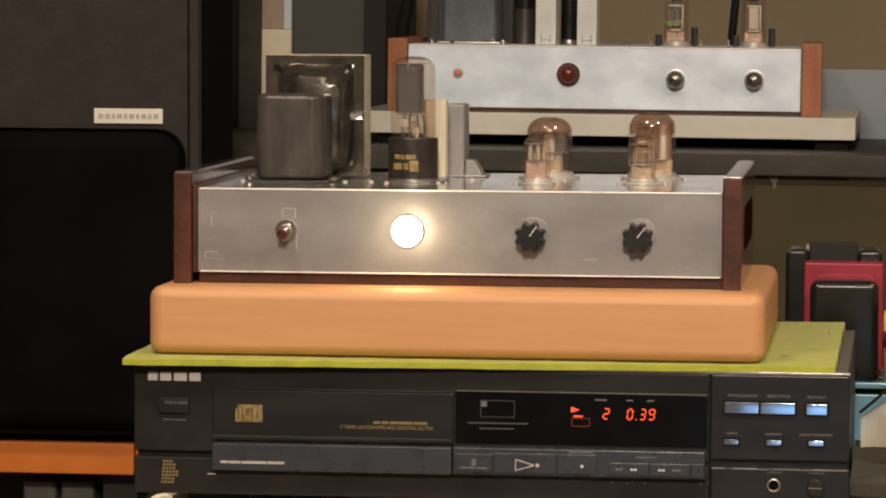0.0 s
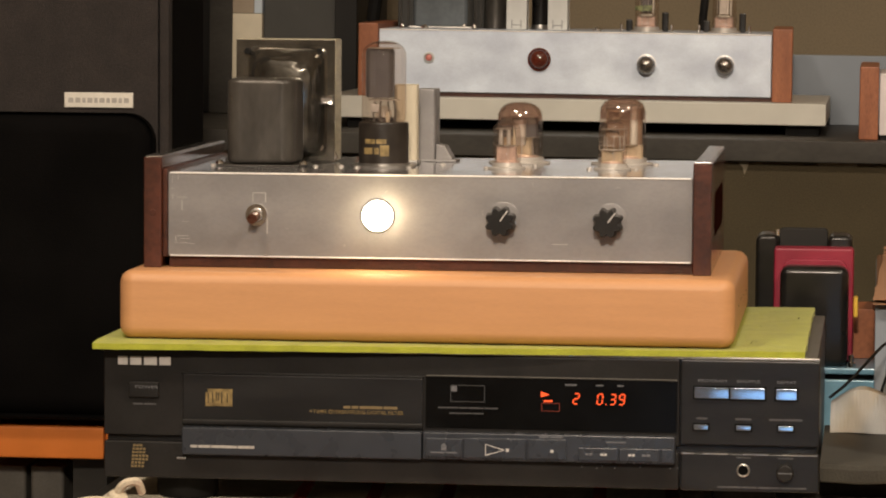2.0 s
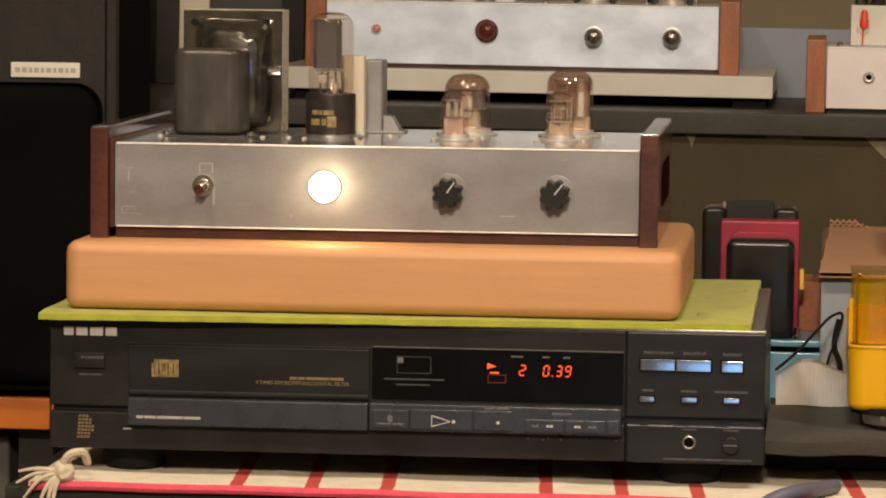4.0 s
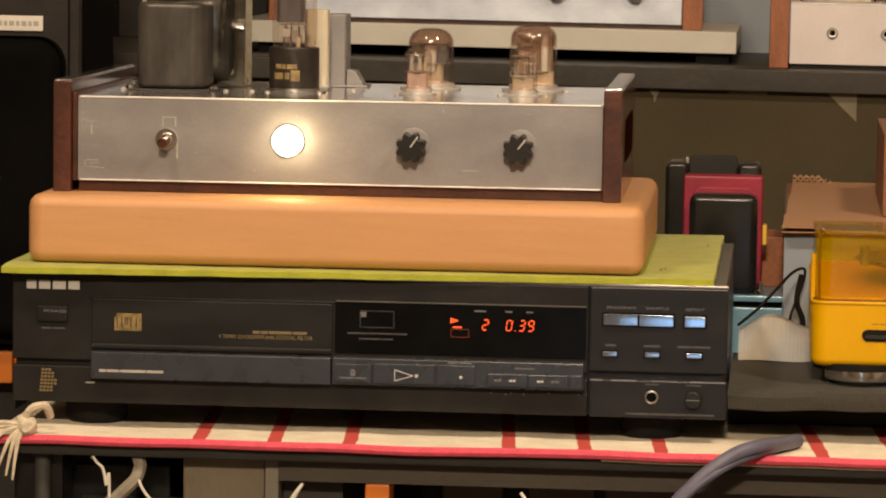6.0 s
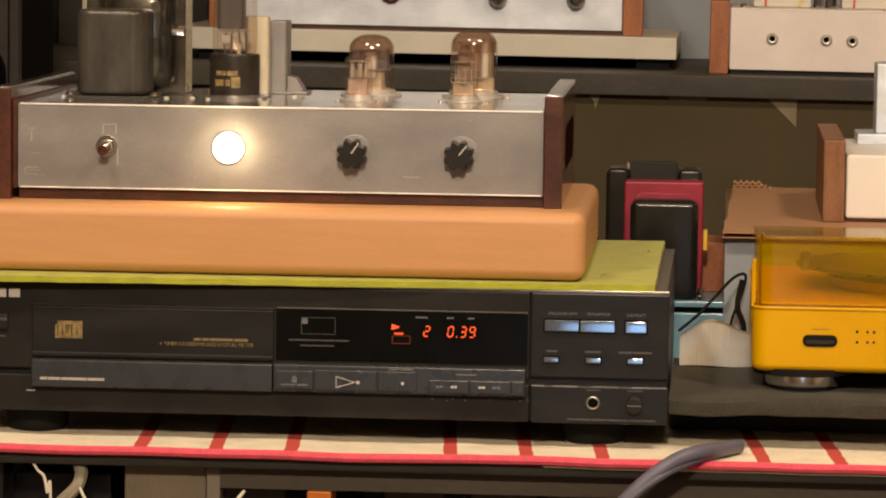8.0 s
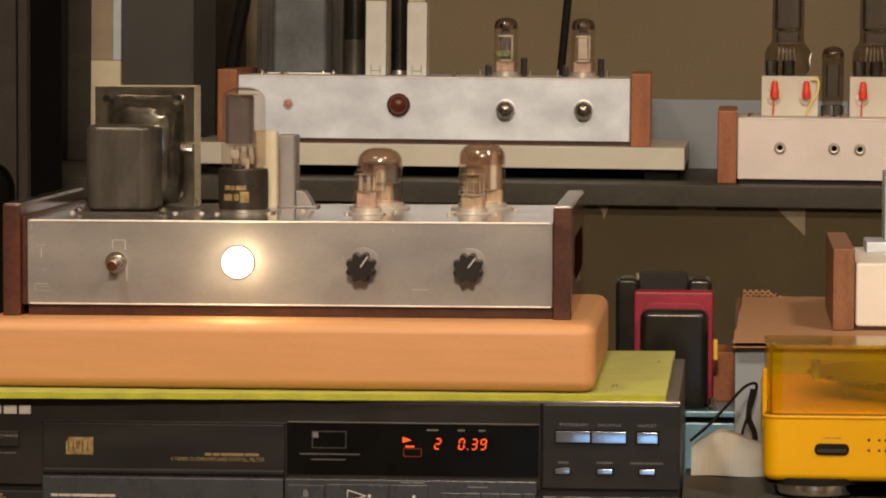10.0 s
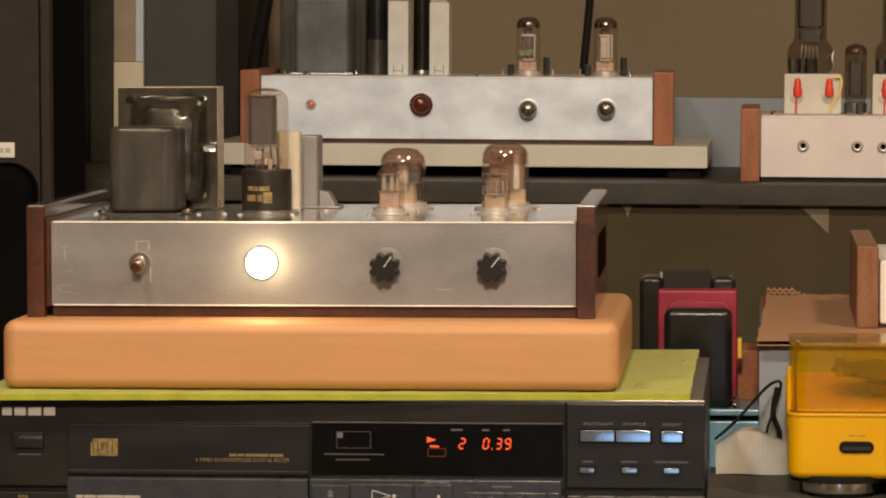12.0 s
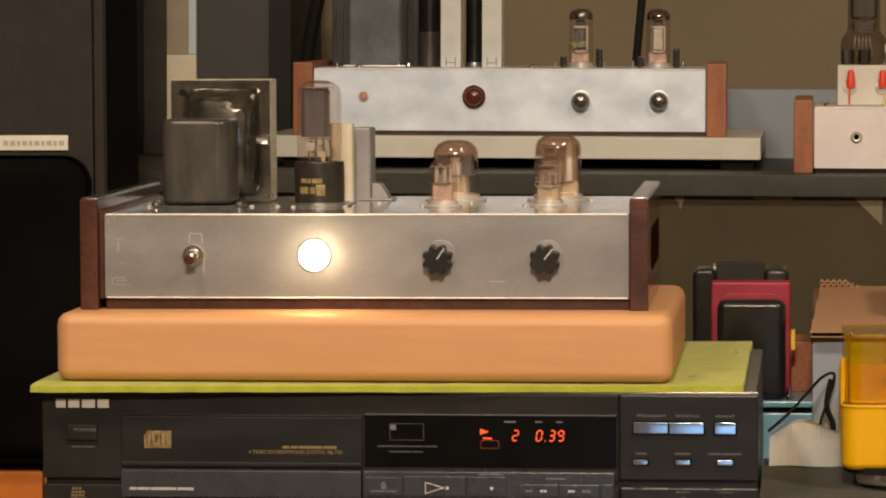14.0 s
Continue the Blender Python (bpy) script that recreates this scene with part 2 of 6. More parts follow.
RUBBER = material("black_rubber", (0.010, 0.0098, 0.0095), 0.75, 0.0, 0.2, 80, spec=0.15)
WIRE_GREY = material("lavender_grey_cable", (0.115, 0.117, 0.170), 0.45, 0.0, 0.1, 80, bump=0.2, bump_scale=400)
WIRE_WHITE = material("off_white_cable", (0.66, 0.63, 0.56), 0.5, 0.0, 0.08, 80)
WIRE_YELLOW = material("yellow_wire", (0.84, 0.68, 0.24), 0.5, 0.0, 0.08, 80)
WIRE_RED = material("red_wire_cap", (0.75, 0.055, 0.025), 0.42, 0.0, 0.1, 80)
TAUPE = material("taupe_board", (0.185, 0.155, 0.108), 0.6, 0.0, 0.12, 20, (2, 1, 0.5), 0.1, 300, grain=0.1)
TAUPE_DARK = material("dark_brown_rail", (0.060, 0.050, 0.036), 0.6, 0.0, 0.15, 20, (0.5, 1, 1), 0.1, 300, grain=0.15)
STEEL_GREY = material("dull_grey_board", (0.20, 0.18, 0.15), 0.6, 0.0, 0.1, 30, (1, 1, 0.4), 0.1, 300)
GRUBBY = material("grubby_strap", (0.26, 0.235, 0.185), 0.7, 0.0, 0.25, 120, bump=0.3)
RUST = material("rust_brown_wood", (0.36, 0.125, 0.05), 0.5, 0.0, 0.15, 40, grain=0.2)
FRINGE = material("cream_cotton_yarn", (0.66, 0.58, 0.44), 0.95, 0.0, 0.12, 200, bump=0.6, bump_scale=900, grain=0.2)
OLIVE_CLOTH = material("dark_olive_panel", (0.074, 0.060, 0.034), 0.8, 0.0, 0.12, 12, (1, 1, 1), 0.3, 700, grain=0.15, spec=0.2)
PALE_PATCH = material("pale_olive_patch", (0.17, 0.145, 0.095), 0.6, 0.0, 0.2, 60)
SEAL = material("yellow_insulation", (0.80, 0.52, 0.06), 0.5, 0.0, 0.1, 80)


def striped_cotton():
    """Cream cotton with red bars woven across it in threes and a rosy selvedge."""
    m = material("striped_cotton", (0.88, 0.79, 0.63), 0.95, 0.0, 0.08, 60, (1, 1, 1), 0.6, 900, grain=0.15)
    nt = m.node_tree
    b = nt.nodes["Principled BSDF"]
    old = b.inputs["Base Color"].links[0].from_socket
    tc = nt.nodes.new("ShaderNodeTexCoord")
    sep = nt.nodes.new("ShaderNodeSeparateXYZ")
    nt.links.new(tc.outputs["Object"], sep.inputs[0])

    def node(op, a, c):
        n = nt.nodes.new("ShaderNodeMath")
        n.operation = op
        for k, v in enumerate((a, c)):
            if isinstance(v, (int, float)):
                n.inputs[k].default_value = v
            else:
                nt.links.new(v, n.inputs[k])
        return n.outputs[0]

    lean = node("ADD", sep.outputs[0], node("MULTIPLY", sep.outputs[1], 0.08))
    wave = nt.nodes.new("ShaderNodeTexNoise")
    wave.inputs["Scale"].default_value = 60
    lean = node("ADD", lean, node("MULTIPLY", wave.outputs["Fac"], 0.003))
    turn = node("FLOORED_MODULO", node("ADD", lean, -0.1146), 0.1838)
    in_three = node("MULTIPLY", node("LESS_THAN", turn, 0.1), node("GREATER_THAN", sep.outputs[0], 0.08))
    step = node("FLOORED_MODULO", turn, 0.0448)
    bar = node("MULTIPLY", node("LESS_THAN", step, 0.0082), in_three)
    mix = nt.nodes.new("ShaderNodeMix")
    mix.data_type = "RGBA"
    nt.links.new(bar, mix.inputs["Factor"])
    nt.links.new(old, mix.inputs["A"])
    mix.inputs["B"].default_value = (0.58, 0.075, 0.06, 1)
    nt.links.new(mix.outputs["Result"], b.inputs["Base Color"])
    return m


COTTON = striped_cotton()
SELVEDGE = material("rose_red_selvedge", (0.78, 0.10, 0.155), 0.95, 0.0, 0.1, 120, bump=0.6, bump_scale=900, grain=0.15)

# ---- mesh tools ----
ORIGIN = {}


def thing(name, at, label, category, group="", kind="", turn=0.0):
    ob = tagged(new(name), label, category, group, kind)
    ob.empty_display_size = 0.01
    ob.location = at
    ob.rotation_euler = (0, 0, radians(turn))
    ORIGIN[ob.name] = Vector(at)
    return ob


def part(name, bm, mat, parent=None, label="", smooth=35):
    """Links a bmesh, given in world places, as one mesh under its thing or part."""
    base = ORIGIN[parent.name] if parent else Vector((0, 0, 0))
    bmesh.ops.translate(bm, verts=bm.verts, vec=-base)
    me = bpy.data.meshes.new(name)
    bmesh.ops.recalc_face_normals(bm, faces=bm.faces)
    bm.to_mesh(me)
    bm.free()
    me.materials.append(mat)
    if smooth:
        me.polygons.foreach_set("use_smooth", [True] * len(me.polygons))
        me.set_sharp_from_angle(angle=radians(smooth))
    ob = new(name, me)
    if smooth and len(me.polygons) < 400:
        ob.modifiers.new("even_normals", "WEIGHTED_NORMAL").keep_sharp = True
    if parent:
        ob.parent = parent
        ORIGIN[ob.name] = base
    if label:
        ob["label"] = label
    return ob


def single(name, bm, mat, label, category, group="", kind="", smooth=35):
    ob = tagged(part(name, bm, mat, None, "", smooth), label, category, group, kind)
    ORIGIN[ob.name] = Vector((0, 0, 0))
    return ob


def box(x0, x1, y0, y1, z0, z1, bevel=0.0, seg=2, bm=None):
    bm = bm or bmesh.new()
    made = bmesh.ops.create_cube(bm, size=1)["verts"]
    for v in made:
        v.co = Vector(((x0 + x1) / 2 + v.co.x * (x1 - x0), (y0 + y1) / 2 + v.co.y * (y1 - y0), (z0 + z1) / 2 + v.co.z * (z1 - z0)))
    if bevel:
        edges = list({e for v in made for e in v.link_edges})
        bmesh.ops.bevel(bm, geom=edges, offset=bevel, segments=seg, profile=0.5, affect="EDGES", clamp_overlap=True)
    return bm


def rounded(x0, x1, y0, y1, z0, z1, corner, edge, axis="z", seg=6):
    """A box whose corners round one axis are wide and whose other edges are narrowly rounded."""
    bm = bmesh.new()
    made = bmesh.ops.create_cube(bm, size=1)["verts"]
    for v in made:
        v.co = Vector(((x0 + x1) / 2 + v.co.x * (x1 - x0), (y0 + y1) / 2 + v.co.y * (y1 - y0), (z0 + z1) / 2 + v.co.z * (z1 - z0)))
    k = "xyz".index(axis)
    along = [e for e in bm.edges if abs((e.verts[0].co - e.verts[1].co)[k]) > 1e-6]
    bmesh.ops.bevel(bm, geom=along, offset=corner, segments=seg, profile=0.5, affect="EDGES")
    if edge:
        rims = [e for e in bm.edges if abs((e.verts[0].co - e.verts[1].co)[k]) < 1e-6 and len(e.link_faces) == 2
                and abs(e.link_faces[0].normal.dot(e.link_faces[1].normal)) < 0.3]
        bmesh.ops.bevel(bm, geom=rims, offset=edge, segments=3, profile=0.5, affect="EDGES")
    return bm


def lathe(profile, at, axis="z", seg=28, bm=None):
    """Turns (radius, height) pairs round an axis through at; axis '-y' points to the room."""
    bm = bm or bmesh.new()
    rings = []
    for r, h in profile:
        ring = []
        for k in range(seg if r > 1e-6 else 1):
            a = 2 * math.pi * k / seg
            c, s = r * math.cos(a), r * math.sin(a)
            p = (c, s, h) if axis == "z" else (c, -h, s) if axis == "-y" else (h, c, s)
            ring.append(bm.verts.new(Vector(at) + Vector(p)))
        rings.append(ring)
    for lo, hi in zip(rings, rings[1:]):
        n = max(len(lo), len(hi))
        for k in range(n):
            quad = [lo[k % len(lo)], lo[(k + 1) % len(lo)], hi[(k + 1) % len(hi)], hi[k % len(hi)]]
            quad = list(dict.fromkeys(quad))
            if len(quad) > 2:
                bm.faces.new(quad)
    return bm


def tube(points, r, seg=8, bm=None, taper=1.0):
    """A round cable along smooth points."""
    bm = bm or bmesh.new()
    pts = [Vector(p) for p in points]
    fine = []
    for i in range(len(pts) - 1):
        p0, p1, p2, p3 = pts[max(i - 1, 0)], pts[i], pts[i + 1], pts[min(i + 2, len(pts) - 1)]
        for k in range(6):
            t = k / 6
            fine.append(0.5 * (2 * p1 + (p2 - p0) * t + (2 * p0 - 5 * p1 + 4 * p2 - p3) * t * t + (3 * p1 - p0 - 3 * p2 + p3) * t ** 3))
    fine.append(pts[-1])
    last, rings = None, []
    for i, p in enumerate(fine):
        d = (fine[min(i + 1, len(fine) - 1)] - fine[max(i - 1, 0)]).normalized()
        side = last - d * last.dot(d) if last else d.orthogonal()
        side.normalize()
        last = side
        up = d.cross(side)
        rr = r * (1 + (taper - 1) * i / (len(fine) - 1))
        rings.append([bm.verts.new(p + rr * (side * math.cos(2 * math.pi * k / seg) + up * math.sin(2 * math.pi * k / seg))) for k in range(seg)])
    for a, b in zip(rings, rings[1:]):
        for k in range(seg):
            bm.faces.new((a[k], a[(k + 1) % seg], b[(k + 1) % seg], b[k]))
    bm.faces.new(rings[0])
    bm.faces.new(rings[-1])
    return bm


def prism(outline, y0, y1, bevel=0.0):
    """An outline in (x, z) drawn out from y0 to y1."""
    bm = bmesh.new()
    front = [bm.verts.new((x, y0, z)) for x, z in outline]
    back = [bm.verts.new((x, y1, z)) for x, z in outline]
    bm.faces.new(front)
    bm.faces.new(back[::-1])
    n = len(outline)
    for k in range(n):
        bm.faces.new((front[k], front[(k + 1) % n], back[(k + 1) % n], back[k]))
    if bevel:
        bmesh.ops.bevel(bm, geom=[e for e in bm.edges], offset=bevel, segments=2, profile=0.5, affect="EDGES")
    return bm


def letters(words, x, y, z, height, mat, parent, name="lettering", align="LEFT", wide=1.0):
    """Raised print that faces the room, its baseline's start (or middle) at x, z."""
    cu = bpy.data.curves.new(name, "FONT")
    cu.body, cu.size, cu.align_x, cu.extrude = words, height / 0.70, align, 0.0001
    ob = bpy.data.objects.new(name, cu)
    scene.collection.objects.link(ob)
    bpy.context.view_layer.update()
    me = bpy.data.meshes.new_from_object(ob.evaluated_get(bpy.context.evaluated_depsgraph_get()))
    bpy.data.objects.remove(ob)
    bm = bmesh.new()
    bm.from_mesh(me)
    bpy.data.meshes.remove(me)
    for v in bm.verts:
        v.co = Vector((x + v.co.x * wide, y - v.co.z, z + v.co.y))
    return part(name, bm, mat, parent, "", 0)


def bars(spans, y, z0, z1, mat, parent, name="print_bar"):
    """Unreadable print: one row of short bars of its size."""
    bm = bmesh.new()
    for x0, x1 in spans:
        box(x0, x1, y - 0.00015, y + 0.0004, z0, z1, bm=bm)
    return part(name, bm, mat, parent, "", 0)


def words_of(x0, x1, parts, gap=0.0008):
    """Splits a row into bars of the given shares."""
    total, x, out = sum(parts), x0, []
    room = (x1 - x0) - gap * (len(parts) - 1)
    for p in parts:
        out.append((x, x + room * p / total))
        x += room * p / total + gap
    return out


# ---- the room ----
WALL_Y = 1.45
single("wall_north", box(-3, 3.2, WALL_Y, WALL_Y + 0.1, 0, 2.5), OLIVE_WALL, "olive brown painted wall behind the shelf", "wall", kind="structure")
single("wall_south", box(-3, 3.2, -4.3, -4.2, 0, 2.5), ROOM_PAINT, "warm beige painted wall", "wall", kind="structure")
single("wall_west", box(-3.1, -3, -4.2, WALL_Y, 0, 2.5), ROOM_PAINT, "warm beige painted wall", "wall", kind="structure")
single("wall_east", box(3.2, 3.3, -4.2, WALL_Y, 0, 2.5), ROOM_PAINT, "warm beige painted wall", "wall", kind="structure")
single("floor", box(-3.1, 3.3, -4.3, WALL_Y + 0.1, -0.1, 0), FLOORING, "brown carpeted floor", "floor", kind="structure")
single("ceiling", box(-3.1, 3.3, -4.3, WALL_Y + 0.1, 2.5, 2.6), CEILING_PAINT, "off-white ceiling", "ceiling", kind="structure")


def shelf_unit():
    s = thing("wall_shelf", (0.4, 0.76, 0), "dark grey laminate shelf rack against the olive wall", "shelf")
    part("shelf_board", box(-0.6, 1.6, 0.760, 1.38, 1.1180, 1.1355, 0.0012), SHELF_GREY, s)
    for x in (-0.62, 1.6):
        part("upright", box(x, x + 0.02, 0.78, 1.38, 0, 1.45, 0.001), SHELF_GREY, s)
    part("shelf_board", box(-0.6, 1.6, 0.80, 1.38, 0.50, 0.52, 0.001), SHELF_GREY, s)


def table():
    s = thing("table", (0.4, 0.1, 0), "dark stained table under a striped cotton runner", "table")
    part("tabletop", box(-0.02, 1.3, -0.034, 0.75, 0.9325, 0.9405, 0.0012), SHELF_DARK, s)
    part("rail", box(0.166, 1.28, -0.024, -0.010, 0.9195, 0.9325), TAUPE_DARK, s)
    part("rail", box(0.360, 1.28, -0.009, 0.006, 0.9120, 0.9325), TAUPE_DARK, s)
    for x in (0.005, 1.25):
        for y in (-0.018, 0.70):
            part("leg", box(x, x + 0.03, y, y + 0.03, 0, 0.9325, 0.002), BLACK_METAL, s)
    part("lower_shelf", box(0.0, 1.28, 0.0, 0.73, 0.66, 0.68, 0.001), SHELF_DARK, s)


def runner():
    s = thing("table_runner", (0.0, 0, 0.9405), "cream cotton runner with red bars and a rosy edge", "cloth")
    bm = bmesh.new()
    nx, ny = 160, 10
    grid = []
    for i in range(nx + 1):
        x = -0.005 + 1.25 * i / nx
        row = []
        for j in range(ny + 1):
            y = -0.036 + 0.60 * (j / ny) ** 1.6
            z = 0.9445 + 0.0012 * noise.noise(Vector((x * 18, y * 14, 3))) + 0.0005 * noise.noise(Vector((x * 70, y * 60, 7)))
            row.append(bm.verts.new((x, y + 0.0012 * noise.noise(Vector((x * 14, 0, 5))), z)))
        grid.append(row)
    for i in range(nx):
        for j in range(ny):
            bm.faces.new((grid[i][j], grid[i + 1][j], grid[i + 1][j + 1], grid[i][j + 1]))
    solid = bmesh.ops.extrude_face_region(bm, geom=list(bm.faces))
    for v in solid["geom"]:
        if isinstance(v, bmesh.types.BMVert):
            v.co.z -= 0.0028
    part("cloth", bm, COTTON, s)
    pts = []
    for i in range(70):
        x = -0.003 + 1.247 * i / 69
        pts.append((x, -0.0375 + 0.0012 * noise.noise(Vector((x * 14, 0, 5))), 0.9420 + 0.0012 * noise.noise(Vector((x * 18, -0.5, 3)))))
    bm = tube(pts, 0.0030, 8)
    for v in bm.verts:
        v.co.z = 0.9420 + (v.co.z - 0.9420) * 0.95
    part("selvedge", bm, SELVEDGE, s, "rosy red woven edge")
    bm = tube([(p[0], p[1] + 0.0015, p[2] - 0.0032) for p in pts[20:]], 0.0010, 5)
    part("hem", bm, FRINGE, s)
    knot = bmesh.new()
    bmesh.ops.create_icosphere(knot, subdivisions=3, radius=0.0068, matrix=pose(0.0165, -0.036, 0.9505))
    for v in knot.verts:
        v.co += 0.0028 * noise.noise_vector(v.co * 160)
    part("knot", knot, FRINGE, s)
    random.seed(11)
    ends = [(-0.0105, 0.944, 0.4), (-0.006, 0.935, 0.6), (0.001, 0.925, 0.7), (0.006, 0.921, 1.0), (0.010, 0.9185, 0.9), (-0.009, 0.951, 0.3)]
    for x, z, bend in ends:
        mid = (x + (0.0155 - x) * 0.45, -0.043, (z + 0.9505) / 2 + 0.006 * bend)
        part("tassel", tube([(0.0155, -0.038, 0.9505), mid, (x, -0.045, z)], 0.0021, 7, taper=0.3), FRINGE, s)
    part("tassel", tube([(0.0145, -0.036, 0.951), (0.020, -0.039, 0.9605), (0.0275, -0.036, 0.9620), (0.0295, -0.030, 0.955)], 0.0026, 7), FRINGE, s)


shelf_unit()
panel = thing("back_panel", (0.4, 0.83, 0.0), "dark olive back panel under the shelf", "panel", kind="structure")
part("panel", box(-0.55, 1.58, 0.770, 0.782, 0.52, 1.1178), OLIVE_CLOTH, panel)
# three thin patches at the panel's top, paler than the panel
for outline in ([(0.4930, 1.1175), (0.5165, 1.1175), (0.5165, 1.0945)], [(0.4130, 1.1175), (0.4450, 1.1175), (0.4450, 1.1150), (0.4150, 1.1150)],
                [(0.3500, 1.1175), (0.3590, 1.1175), (0.3570, 1.1115), (0.3550, 1.1070), (0.3540, 1.1130)]):
    single("pale_patch", prism(outline, 0.7692, 0.7699), PALE_PATCH, "thin pale patch on the olive panel", "tape", "tape scraps")
table()
runner()


# ---- compact disc player ----
def disc_player():
    s = thing("cd_player", (0.215, 0.14, 0.9445), "black compact disc player with a lit orange display", "cd player")
    part("body", box(0.0012, 0.4288, 0.004, 0.2800, 0.9605, 1.0390, 0.0010), BLACK_SATIN, s)
    part("top_cover", box(0.0015, 0.4285, 0.006, 0.2795, 1.0388, 1.0396, 0.0003), DUSTY, s, "dusty dark grey top cover")
    part("lid_edge", box(0.0, 0.430, 0.0005, 0.0055, 1.0376, 1.0394, 0.0004), STEEL, s)
    for x in (0.045, 0.385):
        for y in (0.035, 0.235):
            part("foot", lathe([(0, 0.9445), (0.017, 0.9445), (0.019, 0.9475), (0.019, 0.9606), (0, 0.9606)], (x, y, 0)), RUBBER, s)
    part("front_panel", box(0.0, 0.3475, -0.0005, 0.006, 0.9855, 1.0375, 0.0010), BLACK_PLASTIC, s)
    part("control_panel", box(0.3482, 0.4300, -0.0005, 0.006, 0.9870, 1.0375, 0.0010), BLACK_SATIN, s)
    part("lower_panel", box(0.0, 0.3476, -0.0005, 0.006, 0.9598, 0.9820, 0.0012), BLACK_PLASTIC, s)
    jackp = part("headphone_panel", box(0.3486, 0.4302, -0.0012, 0.006, 0.9598, 0.9822, 0.0010), BLACK_SATIN, s)
    for x0, x1 in ((0.349, 0.3565), (0.3615, 0.3765), (0.3855, 0.4005), (0.4085, 0.4292)):
        part("bright_edge", box(x0, x1, -0.0015, 0.0002, 0.9816, 0.9823), STEEL, s)
    # disc drawer
    drawer = part("disc_drawer", box(0.0485, 0.1945, -0.0016, 0.003, 0.9945, 1.0235, 0.0010), BLACK_SATIN, s)
    part("drawer_lip", box(0.0485, 0.1945, -0.0030, 0.001, 0.9930, 0.9962, 0.0008), BLACK_PLASTIC, s)
    part("drawer_top_line", box(0.0475, 0.1952, -0.0022, 0.001, 1.0238, 1.0246, 0.0003), BLACK_SATIN, s)
    # disc emblem of nested gold arcs on a plate
    bm = box(0.0640, 0.0790, -0.0018, -0.0012, 1.0042, 1.0146)
    box(0.0626, 0.0642, -0.0018, -0.0012, 1.0042, 1.0124, bm=bm)
    part("gold_emblem", bm, GOLD_BRIGHT, drawer)
    bm = bmesh.new()
    for x, z0, z1 in ((0.0640, 1.0060, 1.0118), (0.0668, 1.0062, 1.0128), (0.0690, 1.0075, 1.0126), (0.0702, 1.0075, 1.0126), (0.0724, 1.0062, 1.0130), (0.0756, 1.0066, 1.0122)):
        box(x, x + 0.0005, -0.0021, -0.0017, z0, z1, bm=bm)
    part("emblem_cut", bm, BAKELITE, drawer)
    letters("4 TIMES OVERSAMPLING DIGITAL FILTER", 0.1258, -0.0017, 1.0012, 0.0022, GOLD_BRIGHT, drawer, wide=1.0)
    bars(words_of(0.1465, 0.1790, (3, 3, 10, 6)), -0.0017, 1.0044, 1.0060, GOLD, drawer)
    # long blue-grey bar with the playing keys
    bar = part("drawer_front", box(0.0490, 0.1945, -0.0075, 0.003, 0.9752, 0.9918, 0.0012), GREY_PLASTIC, s)
    bars(words_of(0.0545, 0.0935, (3, 5, 11, 7), 0.0006), -0.0076, 0.9796, 0.9812, PALE_PRINT, bar)
    deck = part("key_deck", box(0.1952, 0.3455, -0.0072, 0.003, 0.9757, 0.9920, 0.0010), GREY_PLASTIC, s)
    for x0, x1, z0, z1 in ((0.1972, 0.2190, 0.9775, 0.9885), (0.2200, 0.2570, 0.9772, 0.9892), (0.2582, 0.2810, 0.9774, 0.9892),
                           (0.2885, 0.3120, 0.9772, 0.9848), (0.3128, 0.3362, 0.9772, 0.9848), (0.3375, 0.3445, 0.9768, 0.9850)):
        part("key", box(x0, x1, -0.0086, -0.006, z0, z1, 0.0006), GREY_PLASTIC, s)
    bm = box(0.2065, 0.2095, -0.0089, -0.0085, 0.9815, 0.9832)
    for k in range(5):
        box(0.2062 + 0.0003 * k, 0.2098 - 0.0003 * k, -0.0089, -0.0085, 0.9836 + 0.0004 * k, 0.9840 + 0.0004 * k, bm=bm)
    part("eject_mark", bm, GREY_PRINT, deck)
    bars(words_of(0.2000, 0.2160, (4, 3)), -0.0087, 0.9797, 0.9805, GREY_PRINT, deck)
    tri = [(0.2330, 0.9856), (0.2330, 0.9790), (0.2440, 0.9823)]
    bm = bmesh.new()
    for a, c in zip(tri, tri[1:] + tri[:1]):
        tube([(a[0], -0.0087, a[1]), (c[0], -0.0087, c[1])], 0.00028, 5, bm)
    part("pause_mark", box(0.2452, 0.2470, -0.0089, -0.0085, 0.9814, 0.9832), WHITE_PRINT, deck)
    part("play_mark", bm, WHITE_PRINT, deck)
    part("stop_mark", box(0.2718, 0.2735, -0.0089, -0.0085, 0.9814, 0.9831), WHITE_PRINT, deck)
    for x0, x1 in ((0.2925, 0.2965), (0.3015, 0.3052), (0.3180, 0.3218), (0.3262, 0.3310)):
        bars([(x0, x0 + (x1 - x0) * 0.45), (x0 + (x1 - x0) * 0.55, x1)], -0.0087, 0.9803, 0.9816, WHITE_PRINT if x0 in (0.3015, 0.3180) else GREY_PRINT, deck)
    bars(words_of(0.2645, 0.2790, (4, 5)), -0.0073, 0.9900, 0.9909, GREY_PRINT, deck)
    bars(words_of(0.3045, 0.3165, (6,)), -0.0073, 0.9878, 0.9886, GREY_PRINT, deck)
    # display window
    win = part("display_window", box(0.1960, 0.3462, -0.0014, 0.003, 0.9938, 1.0248, 0.0006), WINDOW, s)
    part("window_edge", box(0.1965, 0.3462, -0.0020, 0.0, 1.0249, 1.0256, 0.0002), DUSTY, s)
    y = -0.0015
    digit_shapes = {"0": "abcdef", "2": "abged", "3": "abgcd", "9": "abgfcd"}

